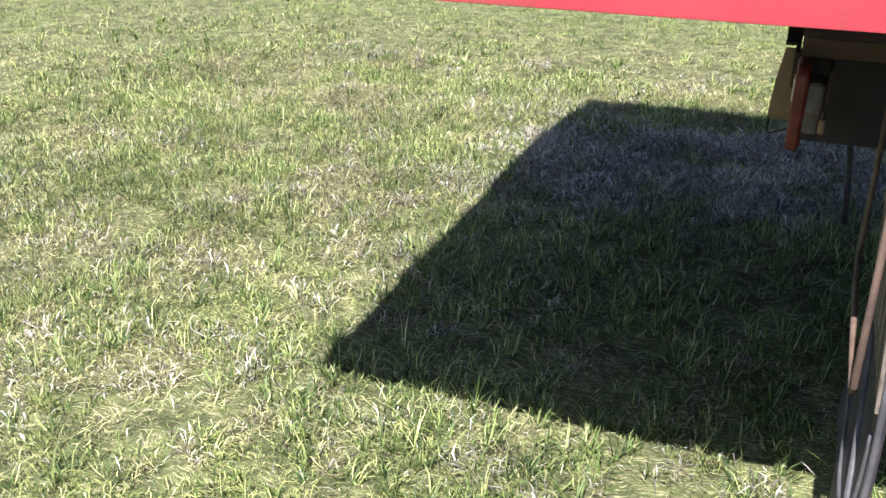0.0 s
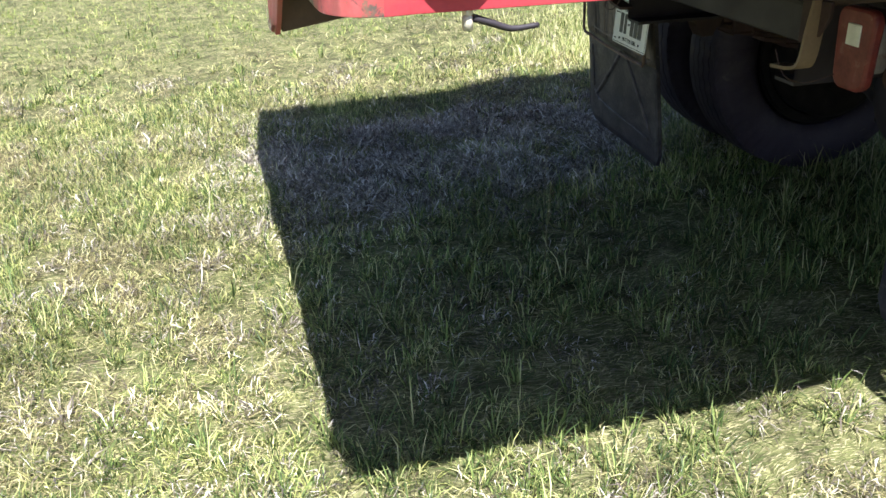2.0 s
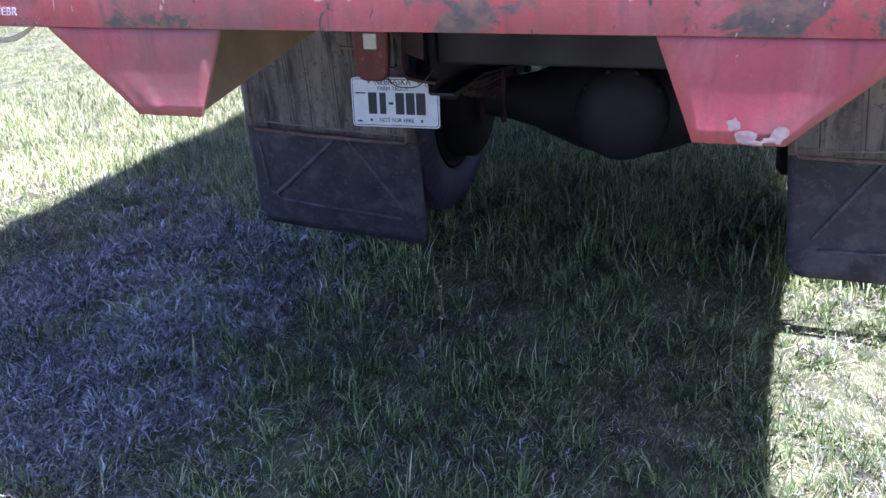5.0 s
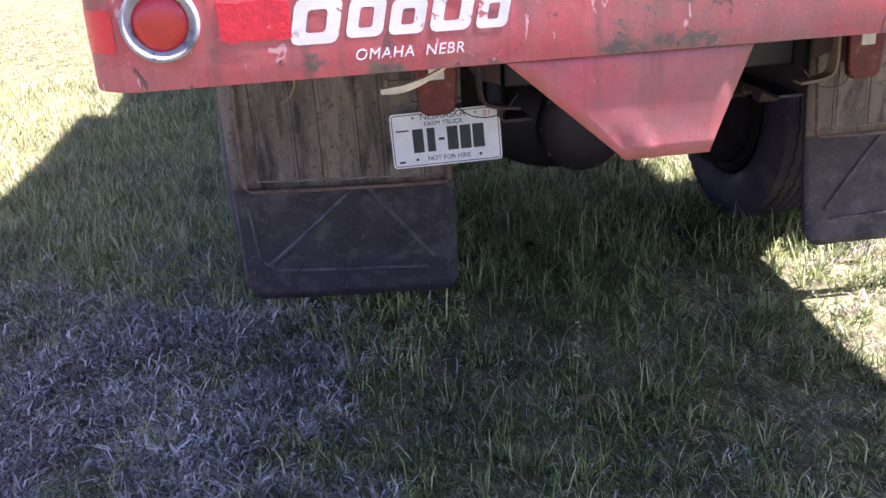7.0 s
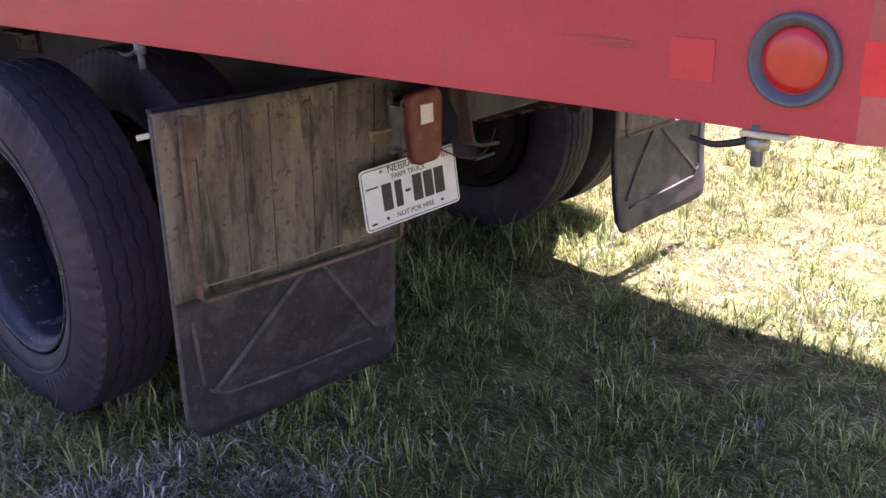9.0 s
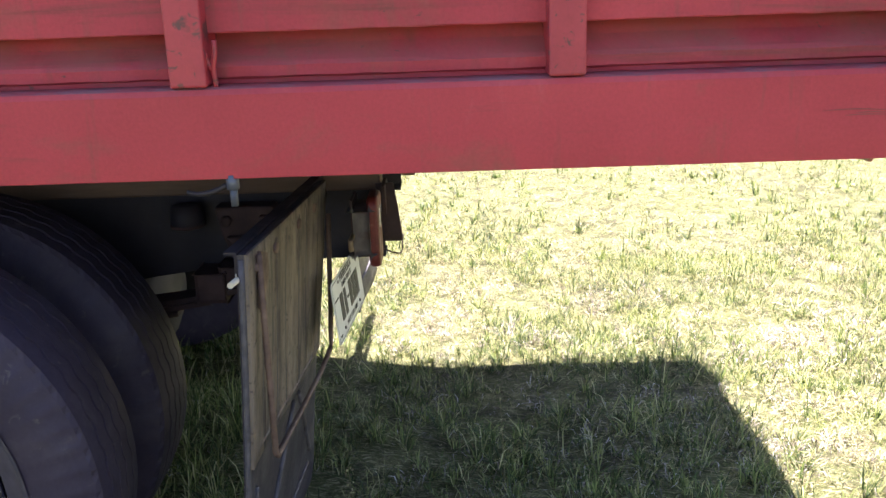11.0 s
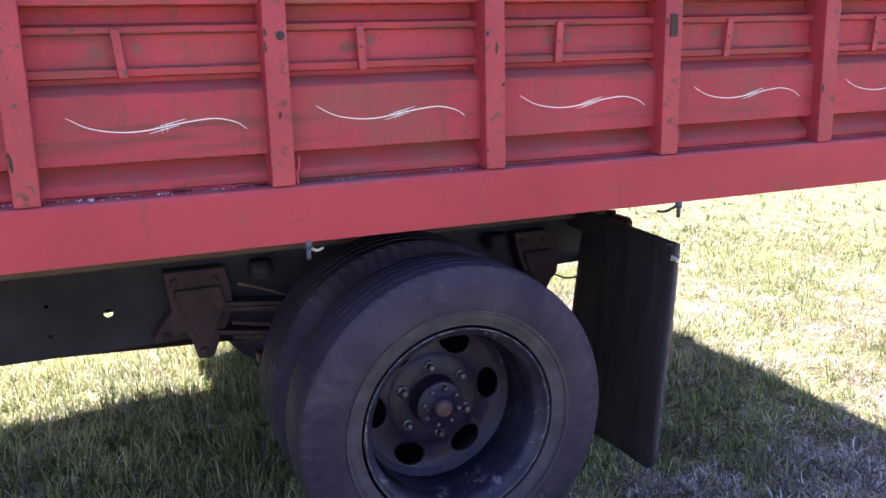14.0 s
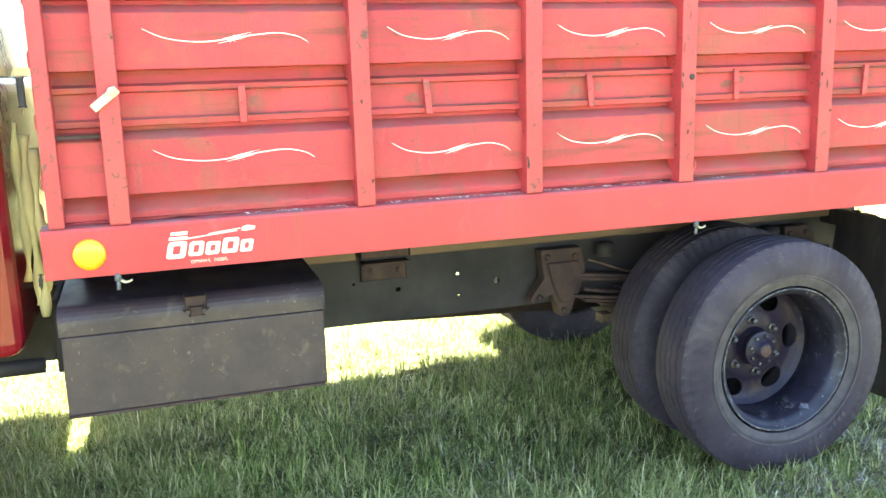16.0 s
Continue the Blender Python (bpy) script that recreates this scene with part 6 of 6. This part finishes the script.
    add_tube(bm, [(0.0, 2.3, 0.550), (0.0, 4.6, 0.655)], 0.052, 16)
    part("drive_shaft", bm, RUST, truck)
    bm = bmesh.new()
    add_tube(bm, curve([(0.30, 4.6, 0.66), (0.30, 3.2, 0.64), (0.32, 2.8, 0.62)], 6), 0.032, 12)
    part("exhaust_pipe", bm, RUST, truck)
    # brake drums behind the wheels
    for s in (-1, 1):
        bm = bmesh.new()
        add_lathe(bm, [(0.0, 0.0003), (0.0, 0.215), (0.02, 0.238), (0.16, 0.238), (0.17, 0.21), (0.17, 0.0003)], (s * 0.56, 2.128, 0.560), 32, "x", s)
        part("brake_drum", bm, SHADE_BLACK, truck, "black brake drum with shade in its colour")


def web(bm, y0, y1, bend, s, holes):
    """A channel: a web in the plane x = 0.43 with flanges; each hole is an eight-sided opening."""
    x = s * 0.43
    t = 0.008
    ys = sorted({y0, y1, 1.5, 2.1, 2.2, 2.9, *(h[0] + k for h in holes for k in (-0.03, 0.03))})
    low = lambda y: 0.705 - 0.022 * max(0.0, min(1.0, (y - 2.2) / 0.7)) + 0.075 * max(0.0, min(1.0, (2.1 - y) / 0.6))
    top = 0.964
    done = set()
    for a, b in zip(ys, ys[1:]):
        cell = [h for h in holes if a < h[0] < b]
        zs = sorted({low(a), top, *(h[1] + k for h in cell for k in (-0.03, 0.03))})
        for c, d in zip(zs, zs[1:]):
            h = [q for q in cell if c < q[1] < d]
            for side in (-t / 2, t / 2):
                quad = [bm.verts.new((x + side, yy, zz)) for yy, zz in ((a, c), (b, low(b) if c == zs[0] else c), (b, d), (a, d))]
                if not h:
                    bm.faces.new(quad)
                    continue
                hy, hz, r = h[0]
                ring = [bm.verts.new((x + side, hy + r * math.cos(radians(22.5 + 45 * k)), hz + r * math.sin(radians(22.5 + 45 * k)))) for k in range(8)]
                # corners: (b,d)=0,1 (a,d)=2,3 (a,c)=4,5 (b,c)=6,7
                cs = (quad[2], quad[3], quad[0], quad[1])
                for q in range(4):
                    bm.faces.new((cs[q], ring[2 * q], ring[2 * q + 1]))
                    bm.faces.new((cs[q], ring[2 * q + 1], ring[(2 * q + 2) % 8], cs[(q + 1) % 4]))
    f = s * 0.075
    pb = bmesh.new()
    add_box(pb, x, x - f, y0, y1, top - 0.004, top + 0.004)
    join(bm, pb)
    knees = [q for q in (y0, 1.5, 2.1, 2.2, 2.9, y1)]
    pb = bmesh.new()
    add_prism(pb, [(q, low(q) - 0.004) for q in knees] + [(q, low(q) + 0.004) for q in knees[::-1]], "x", x, x - f)
    join(bm, pb)


def build_tool_box(truck):
    xo, xi, y0, y1, z0 = 1.070, 0.47, 3.922, 4.752, 0.676
    s = -1
    bm = bmesh.new()
    add_prism(bm, [(s * xi, z0), (s * xo, z0), (s * xo, 0.934), (s * xi, 0.934)], "y", y0, y1, 0.006)
    box = part("tool_box", bm, BOX_BLACK, truck, "scuffed black steel tool box hung beside the chassis")
    bm = bmesh.new()
    arc = [(s * (xo - 0.055 + 0.058 * math.cos(radians(a))), 0.972 + 0.055 * math.sin(radians(a))) for a in range(0, 91, 15)]
    add_prism(bm, [(s * xi, 0.938), (s * (xo + 0.003), 0.938)] + arc + [(s * xi, 1.034)], "y", y0 - 0.004, y1 + 0.004)
    part("lid", bm, BOX_BLACK, box, "rounded black lid")
    bm = bmesh.new()
    add_box(bm, s * (xo - 0.012), s * (xo + 0.006), 4.304, 4.372, 0.986, 1.030, 0.008, 2)
    add_box(bm, s * (xo - 0.002), s * (xo + 0.012), 4.319, 4.357, 0.967, 0.996, 0.006, 2)
    part("latch", bm, RUST, box, "worn steel latch")
    bm = bmesh.new()
    add_box(bm, s * (xo - 0.03), s * (xo + 0.004), y0 + 0.01, y1, z0 - 0.006, z0 + 0.002, 0.002)
    part("lower_lip", bm, RUST, box, "rusty lower lip")
    bm = bmesh.new()
    add_box(bm, -0.86, -0.50, 4.77, 4.79, 0.76, 1.01, 0.004)
    add_knob(bm, (-0.80, 4.79, 0.80), 0.012, 0.01, "y", 1, 8)
    part("hanger_plate", bm, FRAME_BLACK, truck, "black hanger plate beside the tool box")


def build_front(truck):
    """What shows of the cab: its rear corners, doors, running boards, and the fenders and wheels in front of them."""
    half, y0, y1 = 1.045, 4.86, 7.00
    bm = bmesh.new()
    pb = bmesh.new()
    add_box(pb, -half, half, y0, y1, 0.875, 1.74, 0.05, 3)
    join(bm, pb)
    cab = part("cab", bm, CAB_RED, truck, "glossy red truck cab")
    bm = bmesh.new()
    pb = bmesh.new()
    add_prism(pb, [(y0 + 0.02, 1.72), (y1 - 0.10, 1.72), (y1 - 0.72, 2.46), (y1 - 1.10, 2.54), (y0 + 0.10, 2.52)], "x", -half + 0.05, half - 0.05, 0.05)
    join(bm, pb)
    part("roof", bm, CAB_RED, cab)
    for s in (-1, 1):
        bm = bmesh.new()
        add_prism(bm, [(y0 + 0.55, 0.93), (y1 - 0.22, 0.93), (y1 - 0.22, 1.70), (y0 + 0.55, 1.70)], "x", s * (half - 0.006), s * (half + 0.008), 0.005)
        part("cab_door", bm, CAB_RED, cab)
        bm = bmesh.new()
        add_tube(bm, [(s * 0.93, 4.82, 0.815), (s * 0.93, 5.60, 0.815)], 0.026, 12)
        part("step_tube", bm, FRAME_BLACK, truck, "dark step tube below the cab")
        # folded running board: a tread with a turned-down outer edge, under a tall riser
        bm = bmesh.new()
        pb = bmesh.new()
        add_prism(pb, [(s * 0.93, 0.90), (s * 0.955, 0.90), (s * 0.965, 0.640), (s * 0.985, 0.618), (s * 1.165, 0.606), (s * 1.178, 0.590), (s * 1.168, 0.535), (s * 0.93, 0.555)], "y", 5.58, 7.02, 0.010)
        join(bm, pb)
        part("running_board", bm, CAB_RED, truck, "red steel running board with a worn tread")
        bm = bmesh.new()
        arch = [(7.66, 0.50)] + [(8.42 + 0.64 * math.cos(radians(a)), 0.58 + 0.64 * math.sin(radians(a))) for a in range(180, -1, -15)] + [(9.20, 0.56), (9.66, 0.80), (9.62, 1.40), (8.90, 1.56), (6.96, 1.60), (6.96, 0.62), (7.30, 0.56)]
        add_prism(bm, arch, "x", s * 0.62, s * 1.09, 0.03)
        part("front_fender", bm, CAB_RED, truck, "red front fender")
        build_wheel(truck, "front_wheel", s * 0.945, 8.42, 0.60, s, True, "black front wheel with a dusty tyre")
    bm = bmesh.new()
    add_box(bm, -0.96, 0.96, 6.95, 9.55, 1.10, 1.84, 0.12, 4)
    part("hood", bm, CAB_RED, truck, "red hood")
    # yellow strap and cloth behind the cab
    for k, (dy, top, low, wide) in enumerate(((0.0, 1.52, 1.06, 0.015), (0.026, 1.56, 1.02, 0.017), (0.050, 1.60, 1.10, 0.014), (0.012, 1.34, 0.98, 0.016))):
        bm = bmesh.new()
        path = curve([(-0.955 + 0.012 * k, 4.775 + dy, top), (-0.965 + 0.010 * k, 4.782 + dy, top - 0.18), (-0.955, 4.776 + dy, low + 0.12), (-0.945, 4.785 + dy, low)], 6)
        rows = []
        for i, p in enumerate(path):
            w = wide * (0.8 + 0.35 * math.sin(i * 0.9 + k * 2.1))
            rows.append([bm.verts.new(p + Vector(v)) for v in ((-0.005, -w, 0), (-0.009, 0, 0), (-0.005, w, 0), (0.004, w * 0.8, 0), (0.004, -w * 0.8, 0))])
        for one, two in zip(rows, rows[1:]):
            for q in range(5):
                bm.faces.new((one[q], two[q], two[(q + 1) % 5], one[(q + 1) % 5])).smooth = True
        bm.faces.new(rows[0])
        bm.faces.new(rows[-1][::-1])
        part("hanging_strap", bm, YELLOW_CLOTH, truck, "weathered yellow strap hanging behind the cab")
    bm = bmesh.new()
    add_tube(bm, curve([(-0.90, 4.80, 1.20), (-0.955, 4.80, 1.12), (-0.93, 4.80, 1.02), (-0.88, 4.81, 0.97)], 6), 0.010, 8)
    part("air_hose", bm, FRAME_BLACK, truck)
    # grab handle and pale latch on the front post
    bm = bmesh.new()
    add_box(bm, -HALF + 0.004, -HALF - 0.016, 4.755, 4.772, 1.655, 1.735, 0.004)
    part("gate_latch", bm, FRAME_BLACK, truck)
    bm = bmesh.new()
    pb = bmesh.new()
    add_box(pb, -0.012, 0.0, -0.045, 0.045, -0.013, 0.013, 0.004, 2)
    join(bm, pb, Matrix.Translation((-HALF - 0.006, 4.545, 1.668)) @ Matrix.Rotation(radians(-38), 4, "X"))
    add_knob(bm, (-HALF - 0.014, 4.525, 1.69), 0.013, 0.014, "x", -1, 12)
    part("swivel_latch", bm, PALE_METAL, truck, "pale worn swivel latch")
    bm = bmesh.new()
    add_box(bm, -HALF + 0.030, -HALF + 0.012, 4.57, 4.69, 1.556, 1.566, 0.002)
    part("latch_bar", bm, RUST, truck)


def leaf_cloud(name, c, size, n, seed, parent):
    """A crown of many small leaves in clumps."""
    rng = np.random.RandomState(seed)
    clumps = rng.normal(size=(40, 3))
    clumps /= np.linalg.norm(clumps, axis=1)[:, None]
    clumps *= rng.uniform(0.45, 1.0, (40, 1))
    who = rng.randint(0, 40, n)
    p = clumps[who] + rng.normal(size=(n, 3)) * 0.17
    p = p * np.array(size) + np.array(c)
    p[:, 2] = np.maximum(p[:, 2], 0.05)
    a, b = rng.normal(size=(n, 3)), rng.normal(size=(n, 3))
    a /= np.linalg.norm(a, axis=1)[:, None]
    b -= a * (a * b).sum(1)[:, None]
    b /= np.linalg.norm(b, axis=1)[:, None]
    ln = rng.uniform(0.05, 0.10, (n, 1))
    v = np.stack([p - a * ln, p + b * ln * 0.45, p + a * ln, p - b * ln * 0.45], 1).reshape(-1, 3)
    me = bpy.data.meshes.new(name)
    me.from_pydata(v.tolist(), [], np.arange(n * 4).reshape(n, 4).tolist())
    me.materials.append(LEAF)
    ob = new(name, me)
    ob.parent = parent
    return tagged(ob, "dense small dark-green leaves")


def seam_glints():
    """White specks painting sunlight through the left rail's seam, in the front bays."""
    rng = random.Random(77)
    bm = bmesh.new()
    for y0, y1, n in ((2.66, 3.16, 70), (3.24, 3.74, 95), (3.85, 4.20, 55), (2.05, 2.55, 12)):
        for k in range(n):
            y = rng.uniform(y0, y1)
            y += 0.03 * math.sin(y * 40)
            g = bmesh.new()
            bmesh.ops.create_icosphere(g, subdivisions=1, radius=0.0016)
            join(bm, g, Matrix.Translation((-HALF + rng.choice((0.050, 0.052, 0.048, rng.uniform(0.02, 0.05))), y, RAIL_TOP + 0.0012)) @ Matrix.Rotation(rng.uniform(0, 3), 4, "Z") @ Matrix.Diagonal((2.0, 1.1, 0.9, 1)))
    tagged(part("seam_glints", bm, STRIPE_AND_GLINT), "white specks painting sunlight through the seam above the rail ledge", "grain", kind="stuff")


def bush(x, y, size, seed):
    rng = random.Random(seed)
    bm = bmesh.new()
    for k in range(7):
        a = rng.uniform(0, 6.28)
        add_tube(bm, curve([(x, y, 0), (x + 0.25 * size[0] * math.cos(a), y + 0.25 * size[1] * math.sin(a), size[2] * 0.7),
                            (x + 0.6 * size[0] * math.cos(a), y + 0.6 * size[1] * math.sin(a), size[2] * rng.uniform(1.1, 1.7))], 5), 0.06, 7, 0.25)
    ob = part("bush", bm, BARK)
    tagged(ob, "large dark-green bush at the far edge of the field", "bush", "bushes at the field edge")
    leaf_cloud("crown", (x, y, size[2]), size, 4200, seed, ob)


# ---- build ----
build_ground()
truck = truck_base()
build_bed(truck)
for side in (-1, 1):
    build_side(truck, side)
    build_wear(truck, side)
build_ends(truck)
build_sun_block(truck)
build_chassis(truck)
for side in (-1, 1):
    build_wheel(truck, "rear_wheel", side * 1.122, 2.138, 0.566, side, True, "dished black outer rear wheel")
    build_wheel(truck, "rear_wheel", side * 0.760, 2.138, 0.566, side, False, "black inner rear wheel")
    build_flap(truck, side)
    build_tail_lamp(truck, side)
build_plate(truck)
build_marks(truck)
seam_glints()
build_hooks(truck)
build_scraps(truck)
build_tool_box(truck)
build_front(truck)
weed(-0.320, 0.885, 0.315, 0.01, 0.01, 1, "dry seed-headed weed stalk in the grass")
weed(-0.775, 1.060, 0.275, 0.01, 0.0, 2, "dry seed-headed weed stalk beside the mud flap")
weed(-0.535, 1.30, 0.24, -0.02, 0.01, 3, "thin dry stalk leaning by the mud flap")
for i, (bx, by, bs) in enumerate(((10.5, -14.5, (2.0, 1.8, 1.6)), (13.6, -16.8, (2.2, 2.0, 1.9)), (8.2, -17.5, (2.0, 2.0, 1.7)), (16.5, -15.0, (2.0, 2.2, 1.6)))):
    bush(bx, by, bs, 20 + i)
build_grass()
